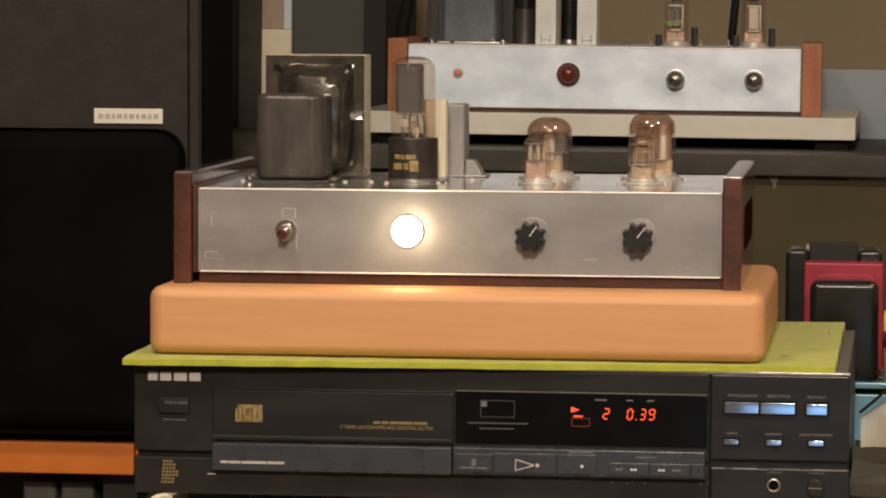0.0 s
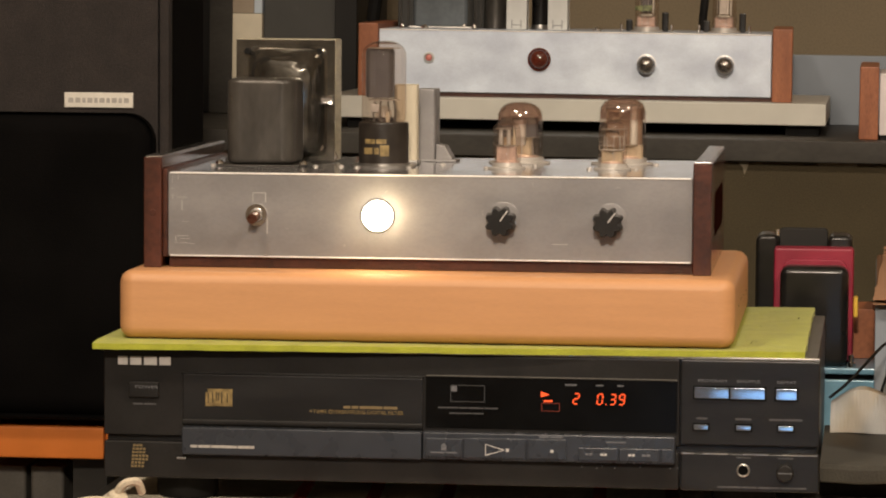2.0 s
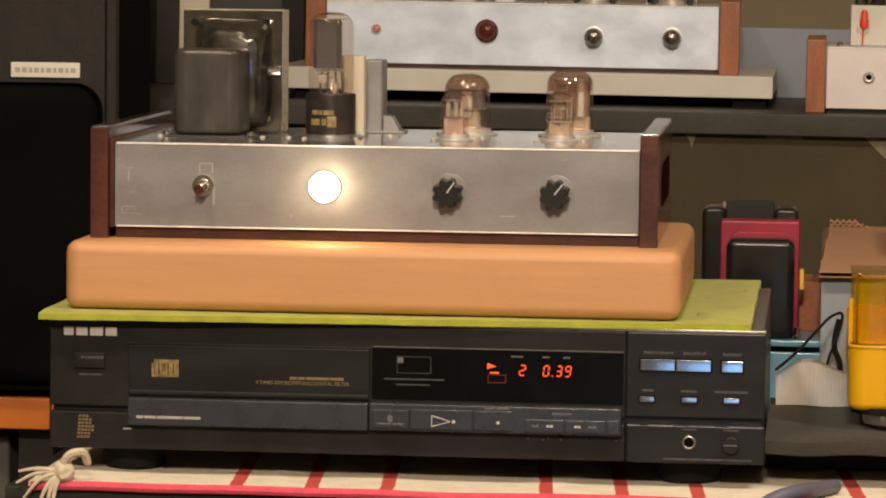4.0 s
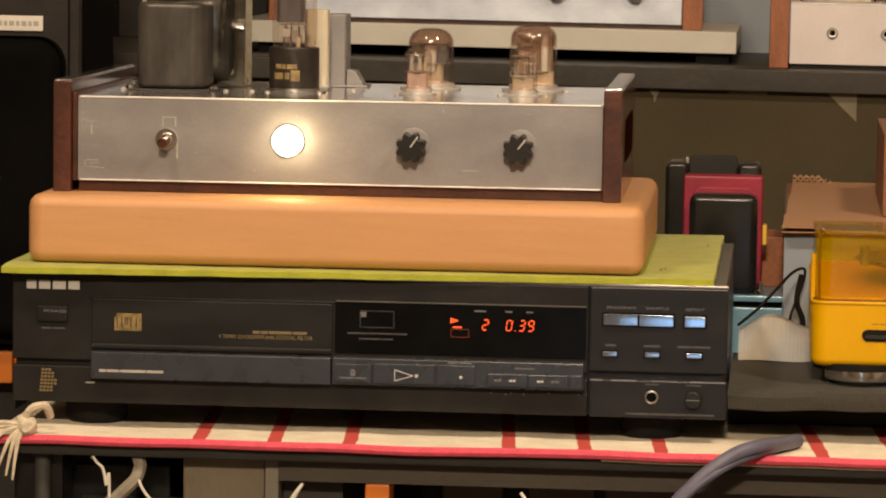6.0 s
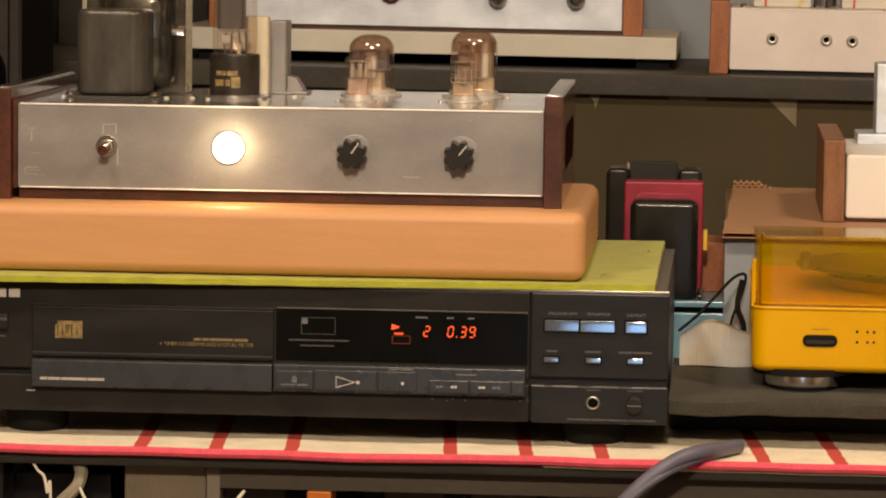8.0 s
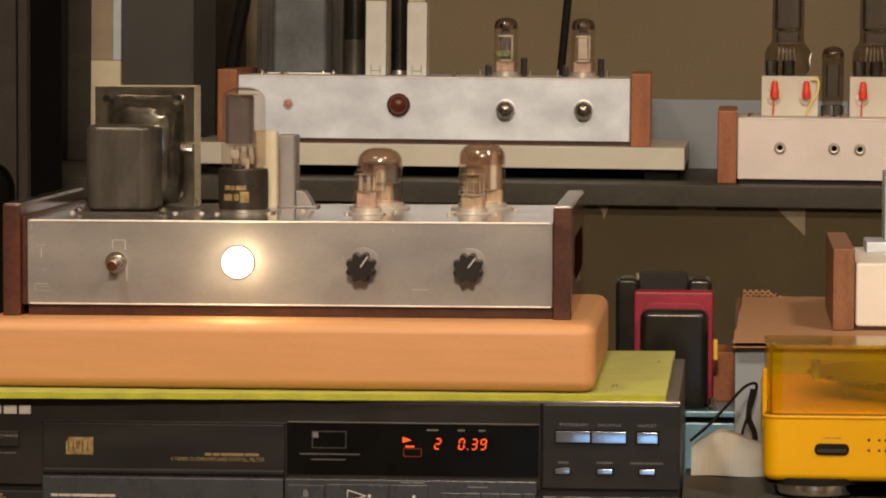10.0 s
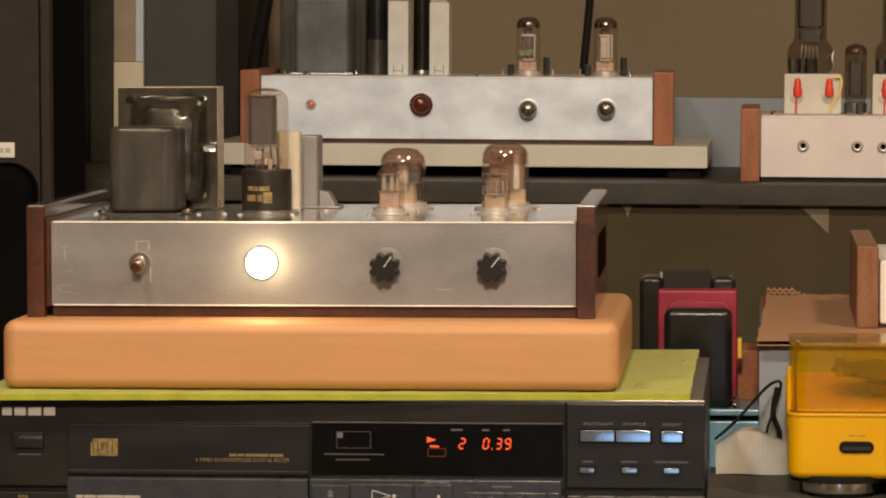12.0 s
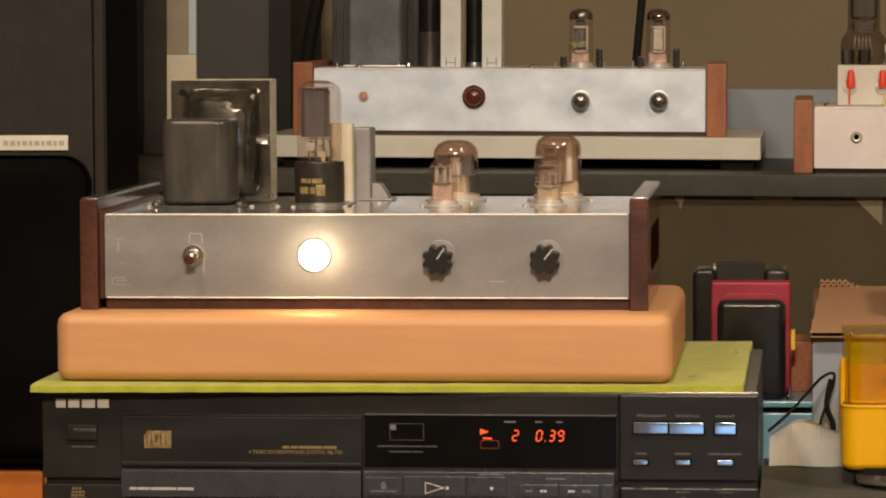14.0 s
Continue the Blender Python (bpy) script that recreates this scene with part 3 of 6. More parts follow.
    def digit(ch, cx, mat=DIGIT):
        w, h, t, cz = 0.0015, 0.0030, 0.00040, 1.0131
        bm = bmesh.new()
        for seg in digit_shapes[ch]:
            if seg in "agd":
                z = cz + {"a": h, "g": 0, "d": -h}[seg]
                box(cx - w + t * 1.1, cx + w - t * 1.1, y - 0.0002, y + 0.0001, z - t, z + t, bm=bm)
            else:
                x = cx + (w if seg in "bc" else -w)
                lo, hi = (cz + t, cz + h - t) if seg in "bf" else (cz - h + t, cz - t)
                box(x - t, x + t, y - 0.0002, y + 0.0001, lo, hi, bm=bm)
        for v in bm.verts:
            v.co.x += (v.co.z - cz) * 0.14
        part("digit", bm, mat, win)

    digit("2", 0.2862)
    digit("0", 0.3004)
    digit("3", 0.3080)
    digit("9", 0.3134)
    part("digit", box(0.3036, 0.3043, y - 0.0002, y, 1.0097, 1.0104), DIGIT, win)
    part("play_flag", prism([(0.2652, 1.0170), (0.2705, 1.0152), (0.2652, 1.0135)], y - 0.0002, y), DIGIT, win)
    part("track_bar", box(0.2668, 0.2722, y - 0.0002, y, 1.0108, 1.0118), DIGIT, win)
    bm = bmesh.new()
    for x0, x1, z0, z1 in ((0.2655, 0.2765, 1.0098, 1.0102), (0.2655, 0.2765, 1.0052, 1.0056), (0.2655, 0.2659, 1.0052, 1.0102), (0.2761, 0.2765, 1.0052, 1.0102)):
        box(x0, x1, y - 0.0002, y, z0, z1, bm=bm)
    part("track_frame", bm, DIGIT_DIM, win)
    bm = bmesh.new()
    for x0, x1, z0, z1 in ((0.2110, 0.2315, 1.0196, 1.0199), (0.2110, 0.2315, 1.0098, 1.0101), (0.2110, 0.2113, 1.0098, 1.0199), (0.2312, 0.2315, 1.0098, 1.0199)):
        box(x0, x1, y - 0.0002, y, z0, z1, bm=bm)
    part("printed_frame", bm, DIM_PRINT, win)
    part("printed_square", box(0.2115, 0.2148, y - 0.0003, y, 1.0160, 1.0192), GREY_PRINT, win)
    bars(words_of(0.2035, 0.2395, (9, 4, 7, 6), 0.0004), y, 1.0058, 1.0066, DIM_PRINT, win)
    bars(words_of(0.2105, 0.2310, (8, 4), 0.0004), y, 1.0026, 1.0033, DIM_PRINT, win)
    for x0, x1 in ((0.2795, 0.2865), (0.2980, 0.3022), (0.3105, 0.3145)):
        bars([(x0, x1)], y, 1.0208, 1.0217, GREY_PRINT, win)
    # keys of the control panel
    for x0, x1, z0, z1 in ((0.3562, 0.3768, 1.0148, 1.0216), (0.3774, 0.3980, 1.0146, 1.0216), (0.4042, 0.4168, 1.0146, 1.0214)):
        key = part("button", box(x0, x1, -0.0026, 0.002, z0, z1, 0.0005), BUTTON, s)
        part("button_well", box(x0 - 0.0007, x1 + 0.0007, -0.0008, 0.001, z0 - 0.0007, z1 + 0.0007), GROOVE, key)
    for x0, x1 in ((0.3560, 0.3648), (0.3810, 0.3900), (0.4058, 0.4150)):
        key = part("small_button", box(x0, x1, -0.0024, 0.002, 0.9960, 0.9994, 0.0004), BUTTON, s)
        part("button_well", box(x0 - 0.0006, x1 + 0.0006, -0.0008, 0.001, 0.9954, 1.0000), GROOVE, key)
    letters("PROGRAM", 0.3582, -0.0006, 1.0245, 0.0017, GREY_PRINT, s, wide=1.5)
    letters("SHUFFLE", 0.3812, -0.0006, 1.0245, 0.0017, GREY_PRINT, s, wide=1.5)
    letters("REPEAT", 0.4047, -0.0006, 1.0243, 0.0017, GREY_PRINT, s, wide=1.4)
    bars(words_of(0.3575, 0.3640, (1,)), -0.0005, 1.0022, 1.0034, DIM_PRINT, s)
    bars(words_of(0.3805, 0.3900, (1,)), -0.0005, 1.0022, 1.0034, DIM_PRINT, s)
    bars(words_of(0.4005, 0.4200, (5, 7)), -0.0005, 1.0022, 1.0034, DIM_PRINT, s)
    # power key, brand bar, ribbed maker's emblem
    power = part("power_button", box(0.0155, 0.0340, -0.0028, 0.002, 1.0085, 1.0180, 0.0008), BLACK_PLASTIC, s)
    letters("POWER", 0.0195, -0.0029, 1.0142, 0.0017, GREY_PRINT, power, wide=1.7)
    bars(words_of(0.0180, 0.0320, (4, 5)), -0.0006, 1.0040, 1.0050, DIM_PRINT, s)
    bars(words_of(0.0087, 0.0410, (6, 7, 8, 7), 0.0016), -0.0006, 1.0281, 1.0333, WHITE_PRINT, s, "brand_mark")
    bm = bmesh.new()
    for k in range(7):
        z = 0.9660 + 0.0021 * k
        for j in range(5):
            if j < (5 if k in (2, 3) else 4 if k < 6 else 3):
                box(0.0168 + 0.0021 * j + 0.0002 * k, 0.0183 + 0.0021 * j + 0.0002 * k, -0.0010, 0.0, z, z + 0.0013, bm=bm)
    part("gold_maker_mark", bm, GOLD, s)
    part("panel_wear", box(0.0450, 0.0505, -0.0012, 0.0, 0.9715, 0.9725, 0.0003), STEEL, s)
    random.seed(21)
    for k in range(7):
        x = random.choice((0.262, 0.30, 0.318, 0.343)) + random.uniform(-0.02, 0.004)
        part("speck", lathe([(0, 0.0003), (0.0004, 0.0002), (0.0005, 0)], (x, -0.0005, 0.9725 + random.uniform(-0.0008, 0.0008)), "-y", 7), GREY_PRINT, s)
    # headphone socket and level knob
    ring = part("headphone_socket", lathe([(0.0030, 0.0), (0.0030, 0.0014), (0.0034, 0.0018), (0.0039, 0.0016), (0.0041, 0.0)], (0.3857, -0.0012, 0.9725), "-y", 24), STEEL, s)
    part("socket_hole", lathe([(0, 0.0006), (0.0030, 0.0006)], (0.3857, -0.0012, 0.9725), "-y", 24), GROOVE, ring)
    knob = part("level_knob", lathe([(0, 0.0052), (0.0042, 0.0052), (0.0050, 0.0045), (0.0052, 0.0)], (0.4103, -0.0012, 0.9718), "-y", 24), BLACK_PLASTIC, s)
    part("knob_mark", box(0.4063, 0.4143, -0.0068, -0.0062, 0.9715, 0.9721), GREY_PRINT, knob)
    bars(words_of(0.3705, 0.4230, (8, 5, 7, 9)), -0.0013, 0.9618, 0.9628, DIM_PRINT, jackp)
    bars(words_of(0.3815, 0.3900, (1,)), -0.0013, 0.9796, 0.9805, DIM_PRINT, jackp)
    bars(words_of(0.4060, 0.4150, (1,)), -0.0013, 0.9796, 0.9805, DIM_PRINT, jackp)


disc_player()


# ---- felt mat, wooden plinth ----
def mat_and_plinth():
    bm = bmesh.new()
    nx, ny = 60, 36
    grid = []
    for i in range(nx + 1):
        row = []
        for j in range(ny + 1):
            u, v = i / nx, j / ny
            x, y = -0.004 + 0.425 * u, -0.014 + 0.296 * v + 0.016 * u
            if i in (0, nx):
                x += 0.0012 * noise.noise(Vector((v * 9, i, 1)))
            if j in (0, ny):
                y += 0.0012 * noise.noise(Vector((u * 12, j, 2)))
            over = max(0, 0.004 - y) / 0.02
            row.append(bm.verts.new((x, y, 1.0396 - 0.0012 * over + 0.0003 * noise.noise(Vector((x * 60, y * 60, 2))))))
        grid.append(row)
    for i in range(nx):
        for j in range(ny):
            bm.faces.new((grid[i][j], grid[i + 1][j], grid[i + 1][j + 1], grid[i][j + 1]))
    for v in [w for w in bmesh.ops.extrude_face_region(bm, geom=list(bm.faces))["geom"] if isinstance(w, bmesh.types.BMVert)]:
        v.co.z += 0.0036
    single("felt_mat", bm, FELT, "lime green felt mat lying on the disc player", "mat")
    random.seed(4)
    for k in range(5):
        x, y = random.uniform(0.383, 0.415), random.uniform(0.03, 0.26)
        bm = bmesh.new()
        bmesh.ops.create_icosphere(bm, subdivisions=1, radius=random.uniform(0.0003, 0.0006), matrix=pose(x, y, 1.0437))
        single("crumb", bm, RUBBER, "tiny dark crumb on the green felt", "crumb", "crumbs on the felt")
    bm = rounded(0.0072, 0.3788, 0.003, 0.252, 1.0436, 1.0848, 0.0095, 0.0072, "z", 8)
    block = thing("wooden_plinth", (0.197, 0.12, 1.0436), "thick smooth beech block with rounded edges", "plinth", turn=0.3)
    part("block", bm, BEECH, block)
    random.seed(6)
    for k in range(4):
        part("dent", lathe([(0, 0.0002), (0.0007, 0.0001), (0.0009, 0)], (0.3788, 0.06 + 0.05 * k, 1.06 + 0.006 * random.random()), "x", 8), RUBBER, block)


mat_and_plinth()


# ---- valves ----
def dome_profile(r, h, tip):
    """Shoulder and dome of a bulb, flatter than a half ball."""
    rise = min(r * 0.72, h * 0.4)
    out = []
    for k in range(1, 9):
        a = math.pi / 2 * k / 8
        out.append((r * math.cos(a) ** 0.75 if k < 8 else r * 0.12 * (tip > 0), h - rise + rise * math.sin(a) ** 0.9))
    return rise, out


def envelope(r, z0, z1, at, tip=0.0, seg=32):
    """The glass of a valve: straight wall, domed shoulder, and a sealed tip if it has one."""
    h = z1 - z0 - tip
    prof = [(r * 0.86, 0), (r * 0.97, 0.003), (r, 0.006)]
    rise, top = dome_profile(r, h, tip)
    prof += [(r, h - rise)] + top
    if tip:
        prof += [(r * 0.10, h + tip * 0.6), (0, h + tip)]
    return lathe(prof, (*at, z0), "z", seg)


def dome_film(r, z0, z1, at, drop):
    """The getter's metal film inside the top of the dome, running a little down the wall."""
    rise, top = dome_profile(r * 0.955, z1 - z0 - 0.0006, 0.0)
    wall = [(r * 0.955, z1 - z0 - 0.0006 - rise - r * 0.22), (r * 0.955, z1 - z0 - 0.0006 - rise)] if drop == 0 else []
    return lathe(wall + top[drop:], (*at, z0), "z", 28)


def arc_bars(x, y, r, spans):
    """Print on a round wall: (from degrees, to degrees, low, high) patches just outside radius r."""
    bm = bmesh.new()
    for a0, a1, z0, z1 in spans:
        n = max(2, int(abs(a1 - a0) / 7))
        vs = []
        for j in range(n + 1):
            a = radians(a0 + (a1 - a0) * j / n)
            vs.append([bm.verts.new((x + q * math.cos(a), y + q * math.sin(a), zz)) for q, zz in ((r, z0), (r, z1), (r + 0.0001, z1), (r + 0.0001, z0))])
        for p, q in zip(vs, vs[1:]):
            for k in range(4):
                bm.faces.new((p[k], q[k], q[(k + 1) % 4], p[(k + 1) % 4]))
        bm.faces.new(vs[0])
        bm.faces.new(vs[-1])
    return bm


def rectifier(at, z):
    x, y = at
    s = thing("rectifier_tube", (x, y, z), "tall clear rectifier valve in a dark brown base", "vacuum tube")
    part("socket", lathe([(0, 0), (0.0205, 0), (0.0205, 0.0012), (0.0165, 0.0016), (0.0165, 0.0025), (0, 0.0025)], (x, y, z)), STEEL, s)
    base = part("base", lathe([(0, 0.0018), (0.0150, 0.0018), (0.0156, 0.0030), (0.0158, 0.0270), (0.0152, 0.0280), (0, 0.0280)], (x, y, z), seg=36), BAKELITE, s, "dark brown bakelite base")
    part("print_bar", arc_bars(x, y, 0.0160, [(-128, -102, z + 0.0150, z + 0.0178), (-99, -76, z + 0.0150, z + 0.0178), (-131, -108, z + 0.0084, z + 0.0124),
                                              (-104, -93, z + 0.0084, z + 0.0124), (-90, -70, z + 0.0072, z + 0.0140)]), GOLD_BRIGHT, base, "worn gold print")
    part("glass", envelope(0.0139, z + 0.0270, z + 0.0790, at), GLASS, s, "clear glass bulb")
    part("getter_film", dome_film(0.0139, z + 0.0270, z + 0.0790, at, 4), GETTER, s)
    part("plate", rounded(x - 0.0106, x + 0.0058, y - 0.005, y + 0.005, z + 0.0435, z + 0.0742, 0.003, 0.0004), DARK_NICKEL, s)
    part("plate_wing", box(x - 0.0116, x + 0.0068, y - 0.0006, y + 0.0006, z + 0.044, z + 0.0730), DARK_NICKEL, s)
    for zz in (0.0418, 0.0743):
        part("mica_disc", lathe([(0, 0), (0.0098, 0), (0.0098, 0.0005), (0, 0.0005)], (x, y, z + zz)), MICA, s)
    part("heater_post", box(x + 0.0018, x + 0.0040, y - 0.004, y - 0.002, z + 0.0270, z + 0.0345), CREAM, s)
    part("filament_clamp", box(x - 0.0080, x - 0.0020, y - 0.004, y - 0.001, z + 0.0340, z + 0.0400, 0.0008), NICKEL, s)
    for dx in (-0.006, -0.002, 0.003, 0.007):
        part("support_rod", tube([(x + dx, y, z + 0.027), (x + dx * 1.1, y - 0.002, z + 0.036), (x + dx * 0.8, y, z + 0.043)], 0.0006, 6), STEEL, s)
    part("stem", lathe([(0.006, 0), (0.005, 0.008), (0.003, 0.011), (0, 0.0115)], (x, y, z + 0.027)), GLASS, s)


def signal_tube(at, z, r, height, name, label, blocks, tip=0.0, film=5, crown=False, mark=False, flag=False):
    """A small valve; blocks are its inner metal pieces as (left, right, low, high, nearness, material) in radii and heights."""
    x, y = at
    s = thing(name, (x, y, z), label, "vacuum tube", "valves on the amplifier")
    part("socket", lathe([(0, 0), (r * 1.35, 0), (r * 1.35, 0.0010), (r * 1.05, 0.0014), (r * 1.05, 0.004), (0, 0.004)], (x, y, z)), NICKEL, s)
    part("glass", envelope(r, z + 0.0025, z + height, at, tip), GLASS, s, "clear glass bulb")
    part("getter_film", dome_film(r, z + 0.0025, z + height - tip, at, film), DARK_GETTER if crown else GETTER, s, "dark metal film in the crown" if crown else "bronze metal film in the dome")
    if crown:
        # chrome piece added to give the dark crown its highlight
        part("crown_glint", lathe([(r * 0.50, 0), (r * 0.56, 0.001), (r * 0.56, 0.0042), (r * 0.40, 0.0058), (0, 0.0060)], (x, y, z + height * 0.80), seg=24), CHROME, s, "chrome piece standing in for the crown's highlight")
    for x0, x1, low, high, near, mat in blocks:
        part("plate", rounded(x + r * x0, x + r * x1, y - r * near - r * 0.12, y - r * near + r * 0.25, z + height * low, z + height * high, min(r * 0.12, r * (x1 - x0) * 0.4), 0.0002), mat, s)
    for f in (max(b[3] for b in blocks), min(b[3] for b in blocks)):
        part("mica_disc", lathe([(0, 0), (r * 0.86, 0), (r * 0.86, 0.0003), (0, 0.0003)], (x, y, z + height * f + 0.0002), seg=20), MICA, s)
    bm = bmesh.new()
    for k in range(7):
        a = 2 * math.pi * (k + 0.5) / 7
        tube([(x + r * 0.62 * math.cos(a), y + r * 0.62 * math.sin(a), z + 0.003), (x + r * 0.58 * math.cos(a), y + r * 0.58 * math.sin(a), z + height * 0.60)], r * 0.028, 6, bm)
    part("support_rods", bm, NICKEL, s)
    part("button_stem", lathe([(0, 0.0025), (r * 0.84, 0.0025), (r * 0.84, 0.0048), (r * 0.3, 0.0060), (0, 0.0062)], (x, y, z)), COPPER, s)
    if flag:
        bm = bmesh.new()
        for x0, x1, f0, f1 in ((-0.64, -0.04, 0.79, 0.81), (-0.64, -0.04, 0.68, 0.70), (-0.64, -0.57, 0.68, 0.81), (-0.11, -0.04, 0.68, 0.81)):
            box(x + r * x0, x + r * x1, y - r * 0.5, y - r * 0.44, z + height * f0, z + height * f1, bm=bm)
        part("getter_frame", bm, GILT, s)
    else:
        part("getter_ring", lathe([(r * 0.30, 0), (r * 0.40, 0.0005), (r * 0.30, 0.001)], (x, y, z + height * 0.68), seg=16), STEEL, s)
    if mark:
        zs = [z + height * f for f in (0.36, 0.374, 0.44, 0.452, 0.50, 0.512, 0.60, 0.612)]
        part("printed_box", arc_bars(x, y, r * 1.004, [(-152, -32, zs[0], zs[1]), (-152, -78, zs[2], zs[3]), (-150, -96, zs[4], zs[5]), (-92, -40, zs[6], zs[7]), (-38, -34, zs[0], zs[7]), (-152, -148, zs[0], zs[3])]), MICA, s, "pale print worn on the glass")


# ---- the lit amplifier ----
def fluted_knob(at, angle, name, parent):
    x, y, z = at
    bm = bmesh.new()
    n = 64
    rings = []
    for h, f in ((0.0, 1.02), (0.0015, 1.02), (0.003, 1.0), (0.0125, 0.95), (0.0138, 0.88)):
        ring = []
        for k in range(n):
            a = 2 * math.pi * k / n
            lobe = 1 - 0.24 * (0.5 + 0.5 * math.cos(8 * a)) ** 1.5
            r = 0.0094 * f * lobe
            ring.append(bm.verts.new((x + r * math.cos(a), y - h, z + r * math.sin(a))))
        rings.append(ring)
    for p, q in zip(rings, rings[1:]):
        for k in range(n):
            bm.faces.new((p[k], p[(k + 1) % n], q[(k + 1) % n], q[k]))
    bm.faces.new(rings[-1])
    bm.faces.new(rings[0])
    knob = part(name, bm, BLACK_PLASTIC, parent, "black fluted knob with a white line", 40)
    mark = box(-0.0004, 0.0004, -0.0003, 0.0001, 0.0008, 0.0086)
    bmesh.ops.transform(mark, matrix=pose(x, y - 0.0139, z, 0, angle, 0), verts=mark.verts)
    part("pointer", mark, WHITE_PRINT, knob)
    part("washer", lathe([(0, 0), (0.0100, 0), (0.0100, 0.0004), (0.0097, 0.0006), (0, 0.0006)], (x + 0.0012, y - 0.0001, z + 0.0014), "-y", 32), ALU, knob)


def lit_amplifier():
    zb, zt, yf, yb = 1.0848, 1.1433, 0.034, 0.248
    s = thing("tube_amplifier", (0.19, 0.14, zb), "aluminium valve amplifier with dark walnut cheeks and a glowing lamp", "amplifier", turn=0.6)
    part("chassis", box(0.0316, 0.3510, yf, yb, 1.0918, 1.1424, 0.0006), ALU, s, "brushed aluminium chassis, scratched")
    part("top_plate", box(0.0316, 0.3510, yf, yb, 1.1424, zt, 0.0003), ALU_TOP, s, "aluminium top plate, lightened as if brightly lit")
    part("bottom_rail", box(0.0316, 0.3510, yf + 0.004, yf + 0.016, 1.0850, 1.0916, 0.0005), WALNUT, s)
    for x0, x1 in ((0.0172, 0.0284), (0.3513, 0.3626)):
        cheek = part("side_cheek", box(x0, x1, yf - 0.004, yb + 0.006, zb, 1.1522, 0.0008), VARNISH, s, "dark reddish walnut cheek")
        part("end_face", box(x0 + 0.0006, x1 - 0.0006, yf - 0.0046, yf - 0.0036, zb + 0.0004, 1.1518, 0.0003), WALNUT, cheek)
        part("edge_strip", box(x0 + 0.0008, x1 - 0.0008, yf - 0.002, yb + 0.005, 1.1519, 1.1530, 0.0003), STRIP, cheek, "worn polished metal strip")
    part("lip", box(0.0286, 0.0314, yf - 0.001, yb, 1.0915, 1.1450, 0.0003), WALNUT, s)
    # thin whitened strips paint the highlights along the top and bottom edges
    part("front_edge_glint", box(0.0330, 0.3500, yf - 0.0006, yf + 0.0004, 1.1421, 1.1432, 0.0003), BRIGHT_EDGE, s)
    part("foot_edge_glint", box(0.0330, 0.3500, yf - 0.0006, yf + 0.0004, 1.0918, 1.0926, 0.0002), BRIGHT_EDGE, s)
    # hand hole in the cheek's outer face: a thin plate darkened for shade
    part("hand_hole", rounded(0.3620, 0.36295, 0.074, 0.214, 1.1055, 1.1320, 0.0130, 0, "x", 8), HOLLOW, s, "oval hand hole, its inner shade painted dark")
    for x, z in ((0.0232, 1.1185),):
        part("cheek_plug", lathe([(0, 0.0004), (0.0018, 0.0004), (0.0020, 0)], (x, yf - 0.0046, z), "-y", 16), WALNUT, s)
    # toggle switch
    sw = part("toggle_switch", lathe([(0, 0.006), (0.0034, 0.006), (0.0042, 0.0045), (0.0044, 0.0016), (0.0066, 0.0015), (0.0066, 0)], (0.0863, yf, 1.1176), "-y", 24), CHROME, s)
    part("lever", tube([(0.0863, yf - 0.004, 1.1176), (0.0862, yf - 0.010, 1.1170), (0.0860, yf - 0.0155, 1.1160)], 0.0020, 10, taper=1.6), LEVER, sw)
    bm = bmesh.new()
    for x0, x1, z0, z1 in ((0.0838, 0.0842, 1.1252, 1.1312), (0.0838, 0.0920, 1.1308, 1.1312), (0.0915, 0.0920, 1.1252, 1.1312), (0.0925, 0.0930, 1.1062, 1.1160)):
        box(x0, x1, yf - 0.0001, yf + 0.0002, z0, z1, bm=bm)
    part("switch_marks", bm, WHITE_PRINT, s)
    random.seed(9)
    bm = bmesh.new()
    for k in range(16):
        x = random.choice((random.uniform(0.033, 0.046), random.uniform(0.04, 0.345)))
        z = random.uniform(1.094, 1.139)
        ln = random.uniform(0.001, 0.009)
        if random.random() < 0.3:
            box(x, x + 0.00018, yf - 0.00006, yf + 0.0001, z, z + ln * 0.6, bm=bm)
        else:
            box(x, x + ln, yf - 0.00006, yf + 0.0001, z, z + 0.00016, bm=bm)
    box(0.0372, 0.0440, yf - 0.0001, yf + 0.0001, 1.1040, 1.1043, bm=bm)
    box(0.0362, 0.0365, yf - 0.0001, yf + 0.0001, 1.1010, 1.1040, bm=bm)
    box(0.0400, 0.0404, yf - 0.0001, yf + 0.0001, 1.1200, 1.1260, bm=bm)
    box(0.2665, 0.2760, yf - 0.0001, yf + 0.0001, 1.1020, 1.1023, bm=bm)
    tagged(part("scratches", bm, WHITE_PRINT, s, "bright fine scratches"), kind="stuff")
    # pilot lamp: a domed lens in a thin bezel
    lens_at = (0.1606, yf, 1.1180)
    part("lamp_bezel", lathe([(0.0094, 0), (0.0100, 0), (0.0100, 0.0010), (0.0097, 0.0014), (0.0094, 0.0014)], lens_at, "-y", 36), ALU, s)
    part("lamp_lens", lathe([(0.0094, 0.0012), (0.0093, 0.0035), (0.0086, 0.0058), (0.0068, 0.0076), (0.0040, 0.0087), (0, 0.0091)], lens_at, "-y", 36), LAMP_LENS, s, "glowing warm white lens")
    fluted_knob((0.2357, yf, 1.1159), 35, "volume_knob", s)
    fluted_knob((0.3003, yf, 1.1159), 38, "volume_knob", s)


lit_amplifier()
TOP = 1.1434


